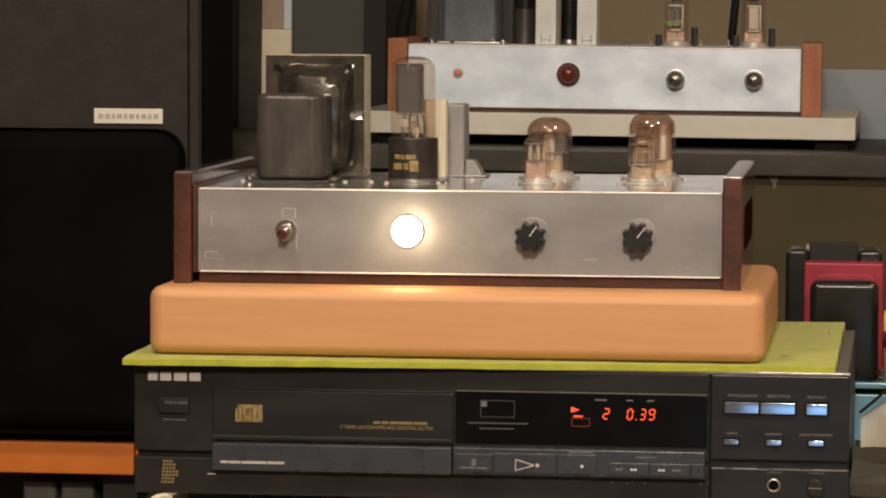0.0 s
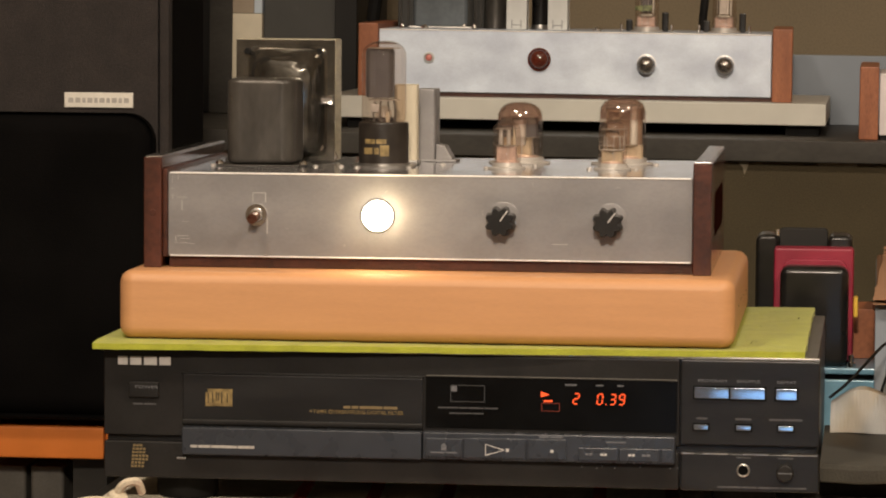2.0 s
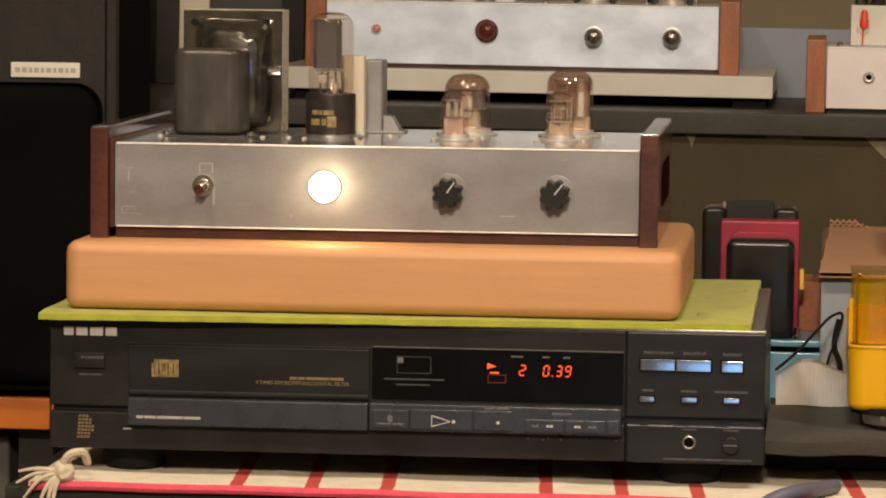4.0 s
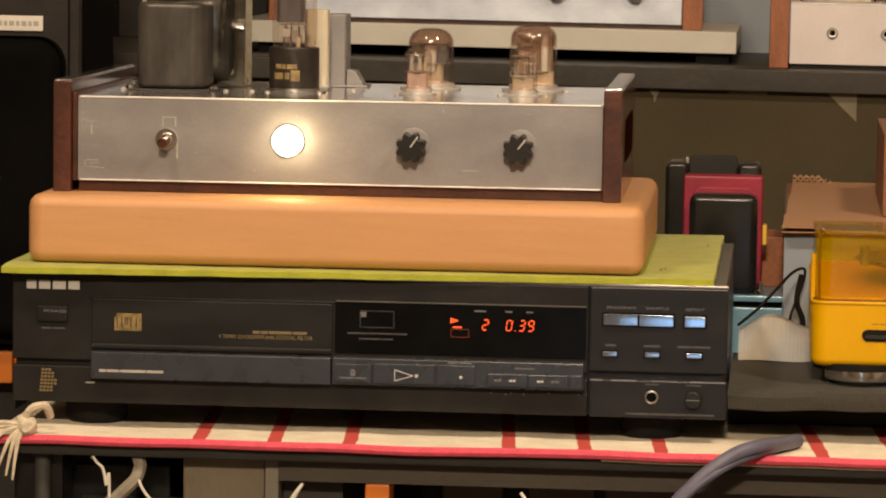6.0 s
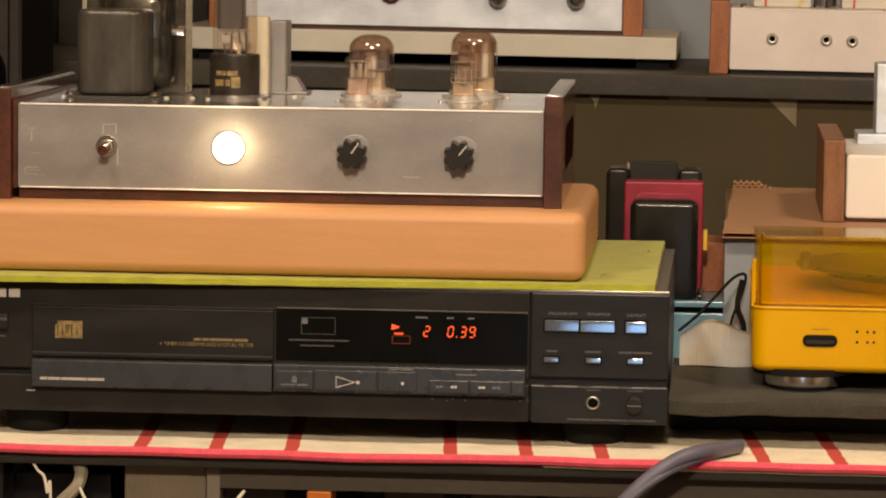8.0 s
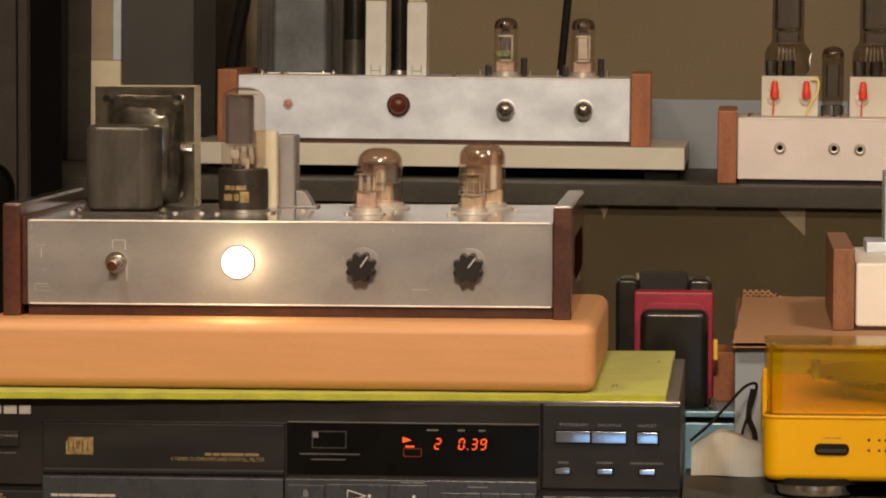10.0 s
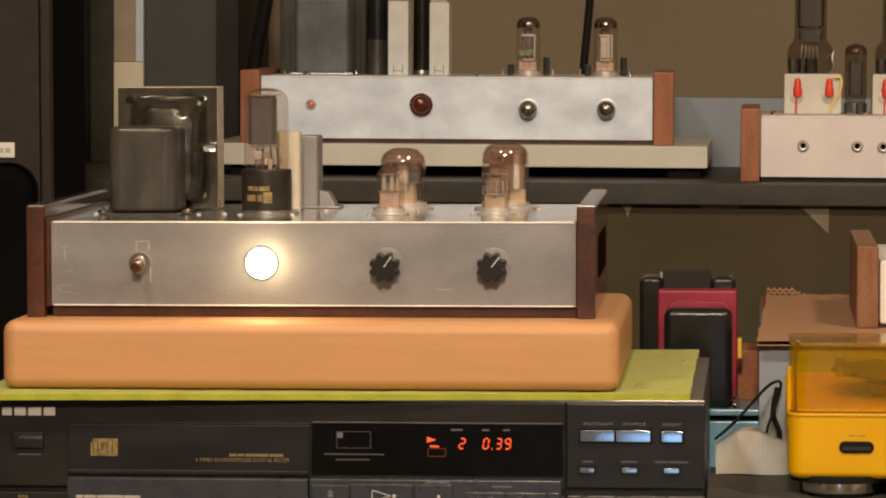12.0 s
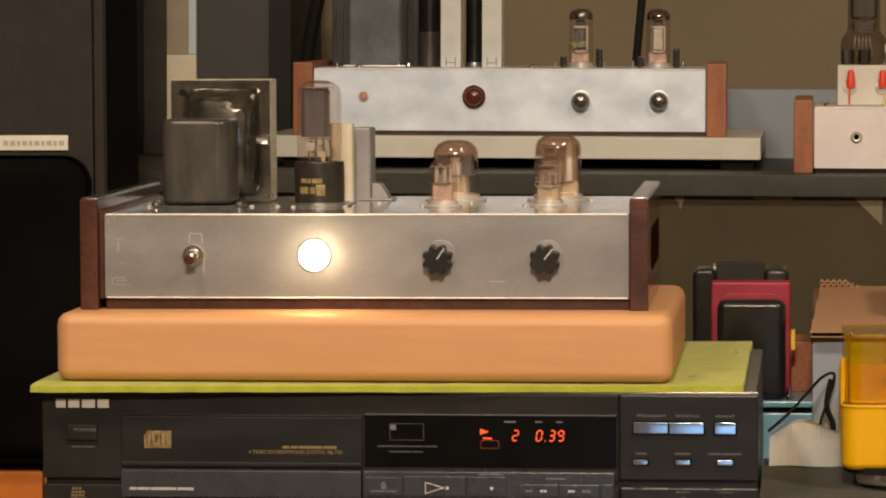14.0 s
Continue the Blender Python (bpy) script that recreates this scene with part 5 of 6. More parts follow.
def end_amplifier():
    zb, yf = 1.1355, 0.800
    s = thing("small_amplifier", (0.58, 0.9, zb), "pinkish painted aluminium valve amplifier with wooden ends", "amplifier")
    part("chassis", box(0.4618, 0.735, yf, 0.97, 1.1392, 1.1890, 0.0010), ALU_PINK, s)
    # whitened strip paints the bright line along the top edge
    part("front_edge_glint", box(0.4625, 0.7345, yf - 0.0006, yf + 0.0004, 1.1881, 1.1889, 0.0002), BRIGHT_EDGE, s)
    part("bottom_rail", box(0.4630, 0.735, yf + 0.004, yf + 0.016, zb, 1.1390), DEEP_BLACK, s)
    for x0, x1 in ((0.4456, 0.4612), (0.7355, 0.751)):
        part("wooden_end", box(x0, x1, yf - 0.004, 0.976, zb, 1.1948, 0.0014), CHERRY, s, "orange-brown wooden end")
    for x, z in ((0.4960, 1.1650), (0.5395, 1.1650), (0.5603, 1.1645), (0.62, 1.1645)):
        small_socket(x, yf, z, s)
    for x0, x1 in ((0.4805, 0.5277), (0.5529, 0.600)):
        b = thing("wire_box", ((x0 + x1) / 2, 0.88, 1.189), "cream metal box with red capped wires on its face", "junction box", "boxes on the amplifier")
        part("case", box(x0, x1, 0.860, 0.900, 1.1890, 1.2224, 0.0014), IVORY, b)
        for k, dx in enumerate((0.0105, 0.0365)):
            cap = part("grommet", lathe([(0.0056, 0), (0.0054, 0.0012), (0.0030, 0.0016), (0, 0.0016)], (x0 + dx, 0.860, 1.2035), "-y", 18), NICKEL, b)
            part("red_cap", lathe([(0, 0), (0.0032, 0.0004), (0.0037, 0.002), (0.0037, 0.0062), (0.0030, 0.0078), (0.0028, 0.0125), (0.0018, 0.0148), (0, 0.0152)], (x0 + dx + 0.0006, 0.8560, 1.2035), seg=18), WIRE_RED, cap)
        part("red_wire", tube([(x0 + 0.0105, 0.8585, 1.206), (x0 + 0.0102, 0.8575, 1.199), (x0 + 0.0100, 0.8585, 1.190)], 0.0007, 6), WIRE_RED, b)
        part("yellow_wire", tube([(x0 + 0.0405, 0.858, 1.2195), (x0 + 0.0465, 0.856, 1.2190), (x0 + 0.0460, 0.856, 1.2090), (x0 + 0.0405, 0.857, 1.1990), (x0 + 0.0375, 0.8585, 1.190)], 0.0011, 8), WIRE_YELLOW, b)
        tx = (x0 + x1) / 2 - 0.002
        t = thing("big_tube", (tx, 0.88, 1.2224), "large smoky valve with a black base", "vacuum tube", "large valves")
        part("glass", lathe([(0.0150, 0), (0.0186, 0.002), (0.0192, 0.006), (0.0190, 0.019), (0.0172, 0.0235), (0.0145, 0.0262), (0.0134, 0.030), (0.0132, 0.072), (0.0105, 0.082), (0, 0.087)], (tx, 0.880, 1.2224), seg=36), SMOKY, t, "smoky glass with a wide foot")
        for dx in (-0.0130, 0.0006):
            part("base_block", rounded(tx + dx - 0.0052, tx + dx + 0.0052, 0.866, 0.884, 1.2226, 1.2350, 0.003, 0.0006), BAKELITE, t)
        part("getter_ring", lathe([(0.0090, 0), (0.0100, 0.0006), (0.0100, 0.0016), (0.0090, 0.0020)], (tx, 0.880, 1.2595), seg=28), CHROME, t)
        part("plate", rounded(tx - 0.0108, tx + 0.0108, 0.873, 0.887, 1.2615, 1.300, 0.003, 0.0005), DARK_NICKEL, t)
        part("lower_plate", rounded(tx - 0.0095, tx + 0.0095, 0.874, 0.886, 1.2500, 1.2580, 0.002, 0.0005), DARK_NICKEL, t)
        part("mica_disc", lathe([(0, 0), (0.0120, 0), (0.0120, 0.0008), (0, 0.0008)], (tx, 0.880, 1.2490)), MICA, t)
        for dx in (-0.0075, -0.004, -0.001, 0.002, 0.0055):
            part("rod", tube([(tx + dx * 1.2, 0.878, 1.2300), (tx + dx, 0.876, 1.2400), (tx + dx * 0.9, 0.878, 1.2495)], 0.0008, 6), NICKEL, t)
        part("spring_clip", tube([(tx + 0.0150, 0.872, 1.2226), (tx + 0.0185, 0.868, 1.2280), (tx + 0.0178, 0.868, 1.2360), (tx + 0.0192, 0.870, 1.2410)], 0.0008, 7), STEEL, t)
    t = thing("slim_tube", (0.5395, 0.875, 1.189), "slim smoky valve between two metal boxes", "vacuum tube")
    part("base", lathe([(0, 0), (0.0095, 0), (0.0095, 0.0085), (0.0088, 0.0095), (0, 0.0095)], (0.5395, 0.875, 1.1890)), DARK_NICKEL, t)
    part("base_block", rounded(0.5395, 0.5470, 0.864, 0.870, 1.1892, 1.1985, 0.002, 0.0005), BAKELITE, t)
    part("glass", envelope(0.0092, 1.1985, 1.2480, (0.5395, 0.875), 0.001), SMOKY, t)
    part("plate", rounded(0.5340, 0.5450, 0.871, 0.879, 1.205, 1.232, 0.002, 0.0003), DARK_NICKEL, t)
    part("getter_film", dome_film(0.0092, 1.1985, 1.2470, (0.5395, 0.875), 0), GETTER, t, "dark metal film in the dome")
    for x in (0.4725, 0.5340, 0.5455):
        single("chassis_screw", lathe([(0.0030, 0), (0.0030, 0.0020), (0.0015, 0.0032), (0, 0.0032)], (x, 0.830, 1.1890), seg=14), CHROME, "bright round screw head on the chassis top", "screw", "chassis screws")


end_amplifier()
# the shelf board and what stands on it lean by half a degree
PIVOT = Vector((0.42, 0, 1.1355))
for ob in list(scene.objects):
    base = Vector((0, 0, 0))
    if ob.name == "shelf_board":
        base = ob.parent.location
    elif ob in before_shelf or ob.parent:
        continue
    at = Matrix.Translation(PIVOT - base)
    ob.matrix_basis = at @ Matrix.Rotation(radians(0.45), 4, "Y") @ at.inverted() @ ob.matrix_basis


# ---- behind the disc player: blue chassis with a red transformer ----
def blue_chassis():
    s = thing("blue_chassis", (0.43, 0.42, 0.9445), "light blue enamelled metal chassis beside the disc player", "chassis")
    part("top_plate", box(0.330, 0.4640, 0.345, 0.52, 0.9935, 0.9978, 0.0010), SKY_ENAMEL, s)
    # black filler stands in for the shaded gap under the top plate
    part("gap", box(0.333, 0.4610, 0.350, 0.51, 0.9895, 0.9935), GROOVE, s)
    part("case", box(0.330, 0.4640, 0.346, 0.52, 0.9445, 0.9895, 0.0012), SKY_ENAMEL, s)
    t = thing("red_transformer", (0.42, 0.4, 0.9978), "transformer with a crimson core and glossy black bells", "transformer")
    part("front_bell", rounded(0.3962, 0.4430, 0.350, 0.3722, 0.9980, 1.0668, 0.0065, 0.0050, "y", 6), BLACK_METAL, t)
    part("bell_rim", rounded(0.3972, 0.4424, 0.3690, 0.3735, 0.9985, 1.0705, 0.008, 0.001, "y", 6), RED_CORE, t)
    part("core", box(0.3912, 0.4463, 0.3736, 0.395, 0.9990, 1.0778, 0.0020), RED_CORE, t, "crimson painted core")
    for x0, x1 in ((0.3778, 0.3938), (0.4278, 0.4448)):
        part("bracket_leg", rounded(x0, x1, 0.3955, 0.432, 0.9980, 1.0852, 0.005, 0.003, "y", 5), BLACK_METAL, t)
    part("rear_plate", rounded(0.3938, 0.4278, 0.412, 0.420, 0.9980, 1.0890, 0.003, 0.001, "y", 4), DEEP_BLACK, t)
    part("bright_tag", lathe([(0, 0), (0.0014, 0), (0.0014, 0.004), (0, 0.005)], (0.3930, 0.398, 1.0846), seg=10), CHROME, t)
    part("insulation", box(0.4464, 0.4495, 0.376, 0.390, 1.030, 1.0440, 0.001), SEAL, t, "yellow insulation paper")
    part("bolt", lathe([(0.0034, 0), (0.0034, 0.003), (0.0020, 0.0035), (0.0018, 0.0085), (0, 0.009)], (0.4455, 0.352, 0.9978), seg=12), CHROME, t)
    single("rust_block", prism([(0.4440, 0.9978), (0.4760, 0.9978), (0.4680, 1.0240), (0.4600, 1.0330), (0.4440, 1.0330)], 0.41, 0.47, 0.001), RUST, "rusty brown wooden block behind the transformer", "block")


def blue_box_and_carton():
    single("grey_blue_box", box(0.4615, 0.80, 0.312, 0.72, 0.9445, 1.0455, 0.001), SLATE_BLUE, "slate blue box holding up a cardboard sheet", "box")
    c = thing("cardboard_sheet", (0.6, 0.5, 1.0455), "torn brown corrugated cardboard sheet", "cardboard")
    random.seed(5)
    near = [(0.4590 + 0.0078 * k / 14 + 0.0014 * random.random(), 0.300 + 0.42 * k / 14 + 0.003 * random.random()) for k in range(15)]
    outline = [(0.80, 0.302), (0.60, 0.300), (0.48, 0.303)] + near + [(0.4900 + 0.01 * k, 0.722 + 0.004 * (k % 2)) for k in range(6)] + [(0.80, 0.722)]
    bm = bmesh.new()
    for z0, z1 in ((1.0456, 1.0462), (1.0488, 1.0494)):
        lo = [bm.verts.new((x, y, z0)) for x, y in outline]
        hi = [bm.verts.new((x, y, z1)) for x, y in outline]
        bm.faces.new(lo)
        bm.faces.new(hi)
        for k in range(len(outline)):
            j = (k + 1) % len(outline)
            bm.faces.new((lo[k], lo[j], hi[j], hi[k]))
    part("liner", bm, CARDBOARD, c)
    bm = bmesh.new()
    rows = []
    for k in range(131):
        x = 0.462 + 0.335 * k / 130
        z = 1.0475 + 0.0012 * math.sin(k * 1.3)
        rows.append([bm.verts.new((x, yy, z)) for yy in (0.3035, 0.72)])
    for p, q in zip(rows, rows[1:]):
        bm.faces.new((p[0], q[0], q[1], p[1]))
    bmesh.ops.solidify(bm, geom=list(bm.faces), thickness=0.0004)
    part("fluting", bm, CARDBOARD, c)
    for row in range(3):
        wave = lambda k: 1.0494 + 0.0022 * row + 0.0009 * math.sin(k * math.pi / 4 + math.pi * (row % 2))
        n = (58, 46, 38)[row]
        outline = [(0.4672 + 0.00058 * k, wave(k) + 0.0008) for k in range(n)] + [(0.4672 + 0.00058 * k, wave(k) - 0.0008) for k in reversed(range(n))]
        part("torn_fluting", prism(outline, 0.708, 0.716), CARDBOARD, c, "pale torn corrugated edge", 0)


def white_amplifier():
    zb = 1.0495
    s = thing("white_amplifier", (0.63, 0.45, zb), "white painted amplifier case with tan wooden ends", "amplifier")
    part("wooden_end", box(0.5292, 0.5444, 0.400, 0.606, zb, 1.1072, 0.0014), TAN_WOOD, s, "tan wooden end")
    part("wooden_end", box(0.7205, 0.7357, 0.400, 0.606, zb, 1.1072, 0.0014), TAN_WOOD, s, "tan wooden end")
    part("case", box(0.5450, 0.7200, 0.404, 0.59, 1.0520, 1.0972, 0.0026), WHITE_CASE, s)
    part("bottom_rail", box(0.5450, 0.7200, 0.408, 0.42, zb, 1.0519), WALNUT, s)
    g = thing("grey_module", (0.60, 0.55, 1.0972), "grey metal module on the white case", "module")
    part("base", box(0.5565, 0.700, 0.520, 0.586, 1.0972, 1.1048, 0.0010), ALU_COOL, g)
    part("tower", box(0.5700, 0.640, 0.528, 0.58, 1.1048, 1.1560, 0.0015), ALU_COOL, g)


blue_chassis()
blue_box_and_carton()
white_amplifier()


# ---- pad, ribbed paper, yellow record player ----
def pad_and_paper():
    bm = bmesh.new()
    nx, prof = 40, [(0.195, 0.9650), (0.0135, 0.9650), (0.0112, 0.9662), (0.0104, 0.9695), (0.0100, 0.9735), (0.0115, 0.9762), (0.0160, 0.9773), (0.10, 0.9775), (0.19, 0.9775), (0.195, 0.974)]
    rows = []
    for i in range(nx + 1):
        x = 0.4306 + 0.462 * i / nx
        sag = 0.0010 * noise.noise(Vector((x * 30, 0, 4))) - 0.0010 * max(0, 1 - abs(x - 0.455) / 0.03)
        rows.append([bm.verts.new((x, y + 0.0012 * noise.noise(Vector((x * 22, z * 40, 1))), z + sag)) for y, z in prof])
    for p, q in zip(rows, rows[1:]):
        for k in range(len(prof) - 1):
            bm.faces.new((p[k], q[k], q[k + 1], p[k + 1]))
        bm.faces.new((p[-1], q[-1], q[0], p[0]))
    bm.faces.new(rows[0])
    bm.faces.new(rows[-1])
    single("felt_pad", bm, PAD, "dark grey felt pad draped over a low box", "pad")
    # box coloured black for the shaded hollow under the pad
    single("low_box", box(0.4292, 0.893, 0.090, 0.19, 0.9455, 0.9640, 0.0012), DEEP_BLACK, "low box on the striped runner, blackened for the pad's shade", "box")
    bm = bmesh.new()
    rows = []
    n = 66
    for i in range(n + 1):
        u = i / n
        x = 0.4345 + 0.052 * u
        crest = 0.9900 + 0.0120 * math.exp(-((u - 0.38) / 0.36) ** 2) + 0.004 * u
        y = 0.152 + 0.00022 * math.sin(i * 2.0) + 0.003 * math.sin(i * 0.11)
        rows.append([bm.verts.new((x, y - 0.004, 0.9776)), bm.verts.new((x, y, 0.985)), bm.verts.new((x, y + 0.010, crest)), bm.verts.new((x, y + 0.04, crest - 0.001)), bm.verts.new((x, y + 0.052, 0.9776))])
    for p, q in zip(rows, rows[1:]):
        for k in range(4):
            bm.faces.new((p[k], q[k], q[k + 1], p[k + 1]))
    single("ribbed_paper", bm, PAPER, "crumpled off-white ribbed paper on the felt pad", "paper", smooth=60)


def record_player():
    x0, x1, y0, y1 = 0.4790, 0.735, 0.030, 0.27
    s = thing("record_player", (0.6, 0.15, 0.9776), "portable yellow record player under a clear amber lid", "record player")
    bm = rounded(x0, x1, y0, y1, 0.9896, 1.0290, 0.010, 0.0, "z", 6)
    low = [e for e in bm.edges if all(v.co.z < 0.990 for v in e.verts)]
    bmesh.ops.bevel(bm, geom=low, offset=0.0045, segments=4, profile=0.5, affect="EDGES")
    part("body", bm, YELLOW, s)
    part("body_lip", rounded(x0 - 0.0007, x1 + 0.0007, y0 - 0.0007, y1 + 0.0007, 1.0272, 1.0291, 0.0105, 0.0006), YELLOW, s)
    part("deck_rim", rounded(x0 + 0.0008, x1 - 0.0008, y0 + 0.0008, y1 - 0.0008, 1.0291, 1.0302, 0.009, 0.0), AMBER_EDGE, s)
    part("deck", rounded(x0 + 0.0030, x1 - 0.0030, y0 + 0.0030, y1 - 0.0030, 1.0302, 1.0312, 0.008, 0.0), YELLOW, s)
    slot = part("slot", rounded(0.5094, 0.5302, y0 - 0.0008, y0 + 0.002, 1.0055, 1.0125, 0.0034, 0.0, "y", 6), RUBBER, s, "dark oval grip slot")
    part("slot_lip", rounded(0.5112, 0.5284, y0 - 0.0014, y0, 1.0072, 1.0092, 0.0009, 0.0, "y", 4), BAKELITE, slot)
    bars(words_of(0.5150, 0.5250, (3, 4)), y0, 1.0155, 1.0161, GOLD, s)
    for dx, dz in ((0.0, 0.0), (0.0062, 0.0), (0.0100, 0.0), (0.0, -0.0062), (0.0062, -0.0062), (0.0100, -0.0062)):
        part("pin_hole", lathe([(0, 0.0003), (0.0008, 0.0003), (0.0009, 0)], (0.5418 + dx, y0, 1.0148 + dz), "-y", 10), RUBBER if dx == 0 and dz == 0 else BAKELITE, s)
    for x in (0.5105, 0.70):
        for y in (0.055, 0.24):
            f = part("foot", lathe([(0, 0), (0.0220, 0), (0.0225, 0.001), (0.0225, 0.0075), (0, 0.0080)], (x, y, 0.9800), seg=40), CHROME, s, "ribbed chrome foot ring")
            part("foot_pad", lathe([(0, 0), (0.0205, 0), (0.0205, 0.0026), (0, 0.0026)], (x, y, 0.9776), seg=32), RUBBER, f)
            part("foot_stem", lathe([(0, 0), (0.030, 0), (0.030, 0.004), (0, 0.004)], (x, y, 0.9872), seg=32), RUBBER, f)
    # clear lid: shell without a floor
    bm = rounded(x0 + 0.002, x1 - 0.002, y0 + 0.002, y1 - 0.002, 1.0302, 1.0742, 0.010, 0.0, "z", 6)
    bmesh.ops.delete(bm, geom=[f for f in bm.faces if f.normal.z < -0.9], context="FACES")
    for v in bm.verts:
        if v.co.z > 1.05:
            v.co.z -= 0.0052 + 0.0145 * (v.co.y - y0) / (y1 - y0)
    lid = part("lid", bm, AMBER, s, "clear amber plastic lid")
    rim = rounded(x0 + 0.0015, x1 - 0.0015, y0 + 0.0015, y1 - 0.0015, 1.0742, 1.0765, 0.010, 0.0008, "z", 6)
    for v in rim.verts:
        v.co.z -= 0.0050 + 0.0145 * (v.co.y - y0) / (y1 - y0)
    part("lid_top_rim", rim, AMBER, lid)
    part("lid_front_edge", tube([(x0 + 0.0085, y0 + 0.0018, 1.0690), (x1 - 0.0085, y0 + 0.0018, 1.0690)], 0.0008, 6), AMBER_EDGE, lid)
    part("lid_corner_edge", tube([(x0 + 0.0045, y0 + 0.0045, 1.0304), (x0 + 0.0045, y0 + 0.0045, 1.0690), (x0 + 0.0085, y0 + 0.0018, 1.0690)], 0.0008, 6), AMBER_EDGE, lid)
    part("lid_flange", box(x0 - 0.0006, x0 + 0.0022, y0 + 0.012, y0 + 0.02, 1.0200, 1.0560, 0.0008), YELLOW, s)
    part("platter", lathe([(0, 0), (0.070, 0), (0.072, 0.003), (0.072, 0.006), (0, 0.006)], (0.6, 0.145, 1.0320), seg=48), YELLOW, s)
    rec = thing("vinyl_record", (0.6, 0.145, 1.044), "small black vinyl record inside the amber lid", "record")
    prof = [(0.004, 0.0), (0.093, 0.0), (0.0935, 0.0008), (0.090, 0.0016)] + [(0.088 - 0.0022 * k, 0.0016 - 0.00025 * (k % 2)) for k in range(24)] + [(0.032, 0.0016), (0.004, 0.0016)]
    part("disc", lathe(prof, (0.6, 0.145, 1.0440), seg=72), VINYL, rec)
    part("spindle", lathe([(0.004, 0), (0.004, 0.012), (0, 0.013)], (0.6, 0.145, 1.0380), seg=14), CHROME, s)
    part("hinge", lathe([(0.0020, 0), (0.0028, 0.002), (0.0028, 0.012), (0.003, 0.012), (0, 0.012)], (0.5105, 0.060, 1.048)), STEEL, s)


pad_and_paper()
record_player()

# ---- cables ----
single("grey_cable", tube([(0.4720, -0.004, 0.9490), (0.4623, -0.026, 0.9502), (0.4498, -0.044, 0.9508), (0.4357, -0.054, 0.9470), (0.4184, -0.058, 0.9345), (0.4015, -0.060, 0.9170), (0.3850, -0.060, 0.8955), (0.3500, -0.05, 0.84), (0.3050, 0.0, 0.76), (0.2850, 0.06, 0.69)], 0.0044, 12),
       WIRE_GREY, "thick lavender-grey cable hanging over the runner's edge", "cable")
single("grey_cable", tube([(0.4698, -0.002, 0.9478), (0.4601, -0.026, 0.9475), (0.4471, -0.046, 0.9468), (0.4298, -0.057, 0.9400), (0.4113, -0.061, 0.9265), (0.3950, -0.063, 0.9085), (0.3790, -0.063, 0.8865), (0.3440, -0.05, 0.83), (0.3000, 0.0, 0.75), (0.2800, 0.06, 0.69)], 0.0030, 10),
       WIRE_GREY, "thinner lavender-grey cable beside the thick one", "cable")
single("black_cable", tube([(0.4335, 0.20, 0.9940), (0.4450, 0.22, 1.002), (0.4560, 0.25, 1.011), (0.4680, 0.28, 1.0210), (0.4760, 0.295, 1.0215), (0.4735, 0.296, 1.008), (0.4670, 0.29, 0.990), (0.465, 0.28, 0.972), (0.463, 0.25, 0.950)], 0.0010, 8),
       RUBBER, "thin black cord looping behind the ribbed paper", "cord")
single("black_cable", tube([(0.474, 0.297, 1.018), (0.471, 0.297, 1.000), (0.4755, 0.296, 0.985), (0.470, 0.295, 0.962), (0.468, 0.290, 0.9465)], 0.0019, 8),
       RUBBER, "thicker black cord hanging behind the yellow player", "cord")


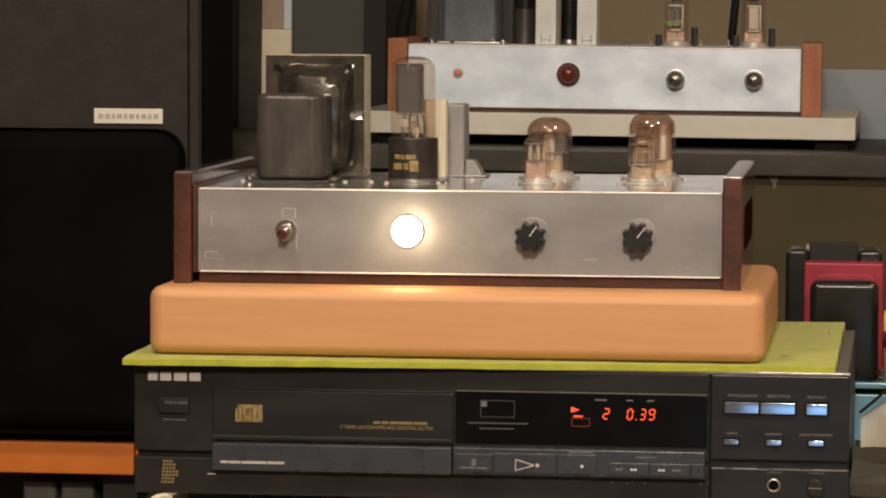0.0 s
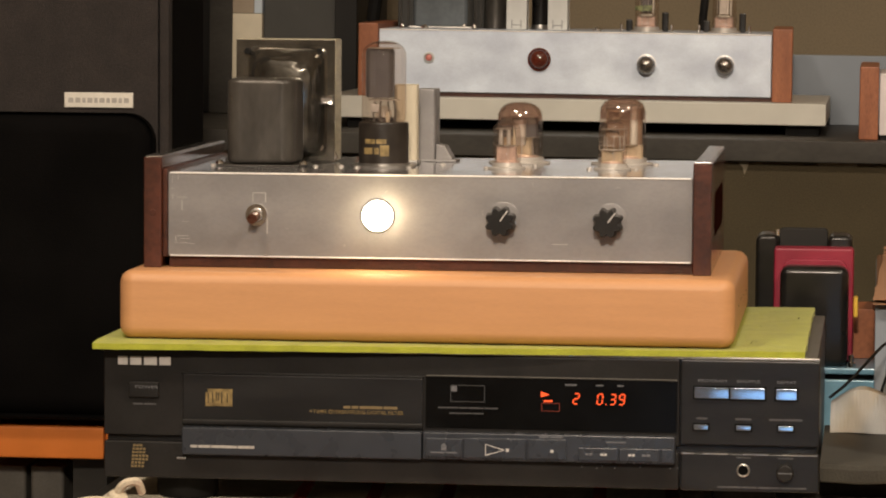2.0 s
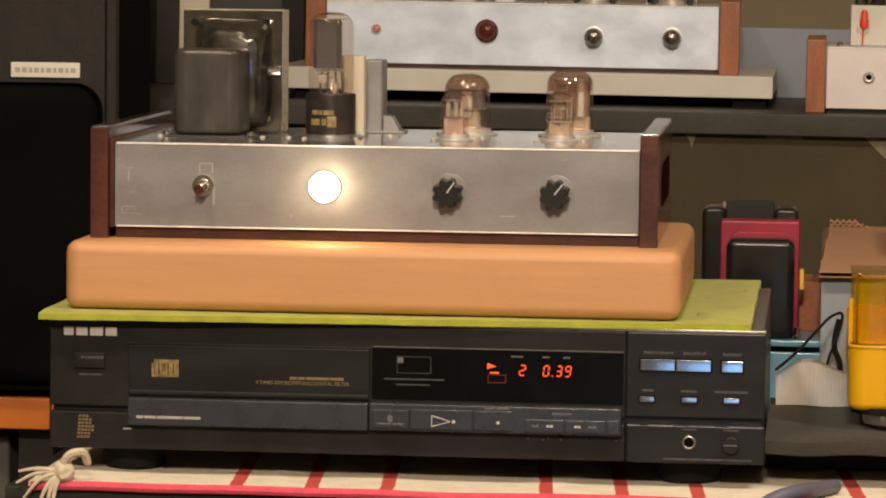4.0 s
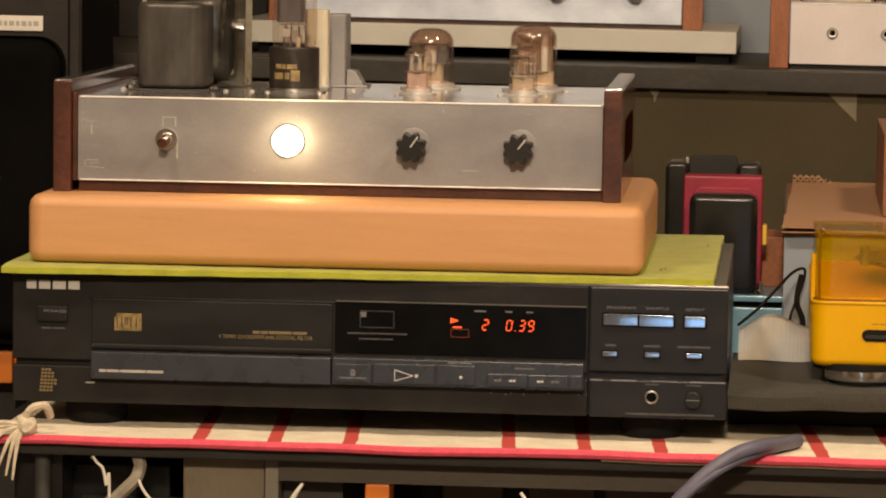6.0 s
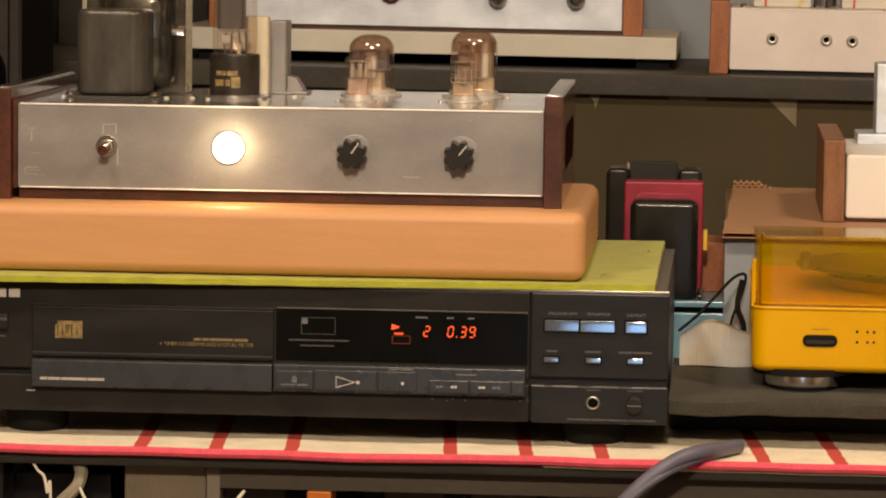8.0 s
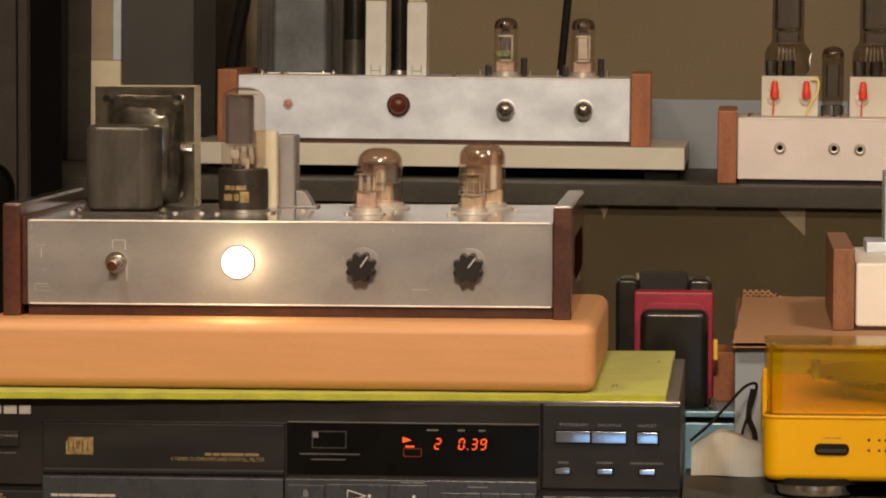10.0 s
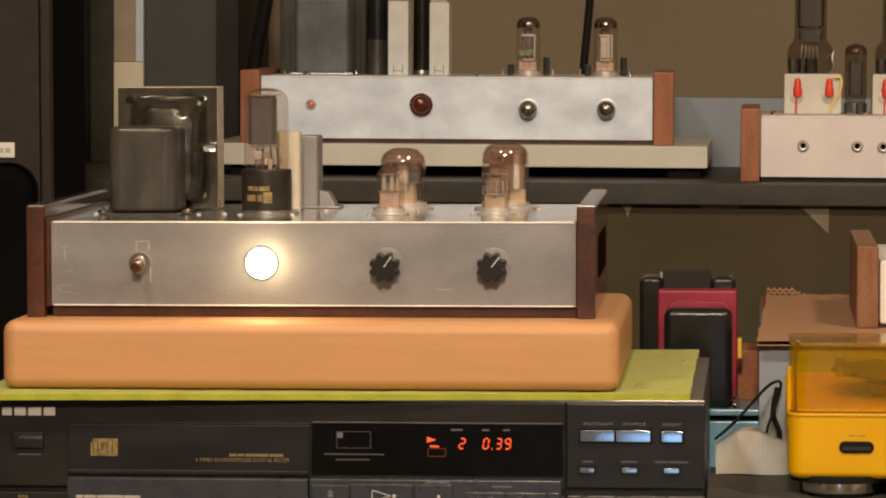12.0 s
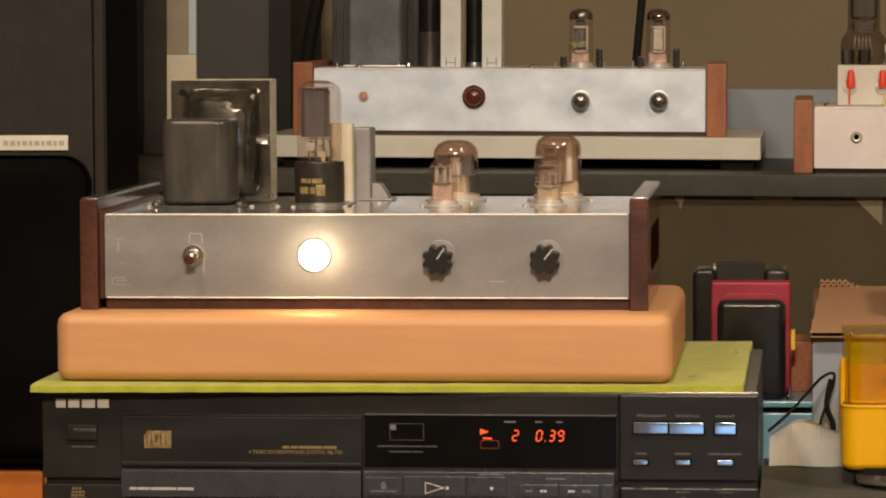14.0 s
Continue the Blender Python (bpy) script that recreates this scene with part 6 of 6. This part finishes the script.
# ---- under the table ----
def under_table():
    zs = 0.68
    single("taupe_box", box(0.1080, 0.1572, -0.020, 0.20, zs, 0.9322, 0.0015), TAUPE, "taupe cardboard box on the lower shelf", "box")
    single("grey_board", box(0.1576, 0.1660, -0.022, 0.20, zs, 0.9322, 0.001), STEEL_GREY, "dull grey board beside the taupe box", "board")
    single("brown_cabinet", box(0.1664, 0.2030, -0.008, 0.30, zs, 0.9322, 0.001), SHELF_GREY, "dark brown cabinet side on the lower shelf", "cabinet")
    single("orange_post", box(0.2180, 0.2328, -0.026, 0.0, zs, 0.9193, 0.0015), ORANGE, "orange painted post on the lower shelf", "post")
    single("dark_cabinet", box(0.2430, 0.62, 0.06, 0.34, zs, 0.9280, 0.001), DEEP_BLACK, "black cabinet in the shade of the table", "cabinet")
    for x0, x1 in ((0.2574, 0.2942), (0.3104, 0.3500)):
        single("brown_box", box(x0, x1, 0.044, 0.0592, zs, 0.9275, 0.0015), TAUPE_DARK, "flat dark brown box in the shade of the table", "box", "boxes under the table")
    single("black_case", box(0.034, 0.0950, 0.012, 0.32, zs, 0.9210, 0.002), BLACK_METAL, "black metal case under the table", "case")
    single("grey_tray", box(0.042, 0.1075, -0.028, 0.010, zs, 0.9020, 0.001), CHARCOAL, "grey tray edge on the lower shelf", "tray")
    single("grey_tube", lathe([(0, zs), (0.0048, zs), (0.0048, 0.9320), (0, 0.9322)], (0.0235, -0.022, 0), seg=20), CHARCOAL, "grey upright tube behind the fringe", "tube")
    single("white_cable", tube([(0.1600, -0.030, 0.84), (0.1660, -0.032, 0.880), (0.1715, -0.034, 0.9000), (0.1775, -0.035, 0.9130), (0.1822, -0.034, 0.9198)], 0.0034, 8, taper=0.25), WIRE_WHITE, "tapering off-white cable end under the table", "cable")
    single("thin_wire", tube([(0.3110, -0.030, 0.9175), (0.3150, -0.031, 0.9125), (0.3210, -0.031, 0.9065), (0.3300, -0.031, 0.8990), (0.345, -0.03, 0.88), (0.35, 0.0, 0.681)], 0.0011, 7), WIRE_WHITE, "thin off-white wire hanging under the table", "wire")
    single("pale_strap", tube([(0.0815, -0.026, 0.9320), (0.0835, -0.028, 0.9270), (0.0815, -0.030, 0.9195), (0.0760, -0.031, 0.9135), (0.0690, -0.031, 0.9065), (0.064, -0.031, 0.9000), (0.058, -0.031, 0.86), (0.056, -0.032, 0.681)], 0.0040, 8, taper=0.95), GRUBBY, "pale knotted strap hanging under the table", "strap")
    single("thin_wire", tube([(0.0835, -0.033, 0.9190), (0.0860, -0.034, 0.9140), (0.0900, -0.034, 0.9085), (0.0950, -0.034, 0.9030), (0.10, -0.034, 0.88), (0.105, -0.032, 0.681)], 0.0009, 7), WIRE_WHITE, "thin off-white wire hanging under the table", "wire")
    single("thin_wire", tube([(0.0555, -0.032, 0.9325), (0.0585, -0.033, 0.9285), (0.0620, -0.033, 0.9250), (0.0640, -0.033, 0.9150), (0.066, -0.033, 0.9030), (0.064, -0.034, 0.681)], 0.0009, 7), WIRE_WHITE, "thin off-white wire hanging under the table", "wire")


under_table()


# ---- lamps of the room ----
for x, y, r in ((-0.25, -0.75, 0.11), (1.15, -0.75, 0.11), (0.45, -2.7, 0.15)):
    c = thing("ceiling_lamp", (x, y, 2.5), "round white ceiling lamp", "lamp", "ceiling lamps")
    part("rim", lathe([(r + 0.012, -0.085), (r + 0.02, -0.08), (r + 0.02, 0), (r + 0.012, 0)], (x, y, 2.5), seg=32), PALE_CERAMIC, c)
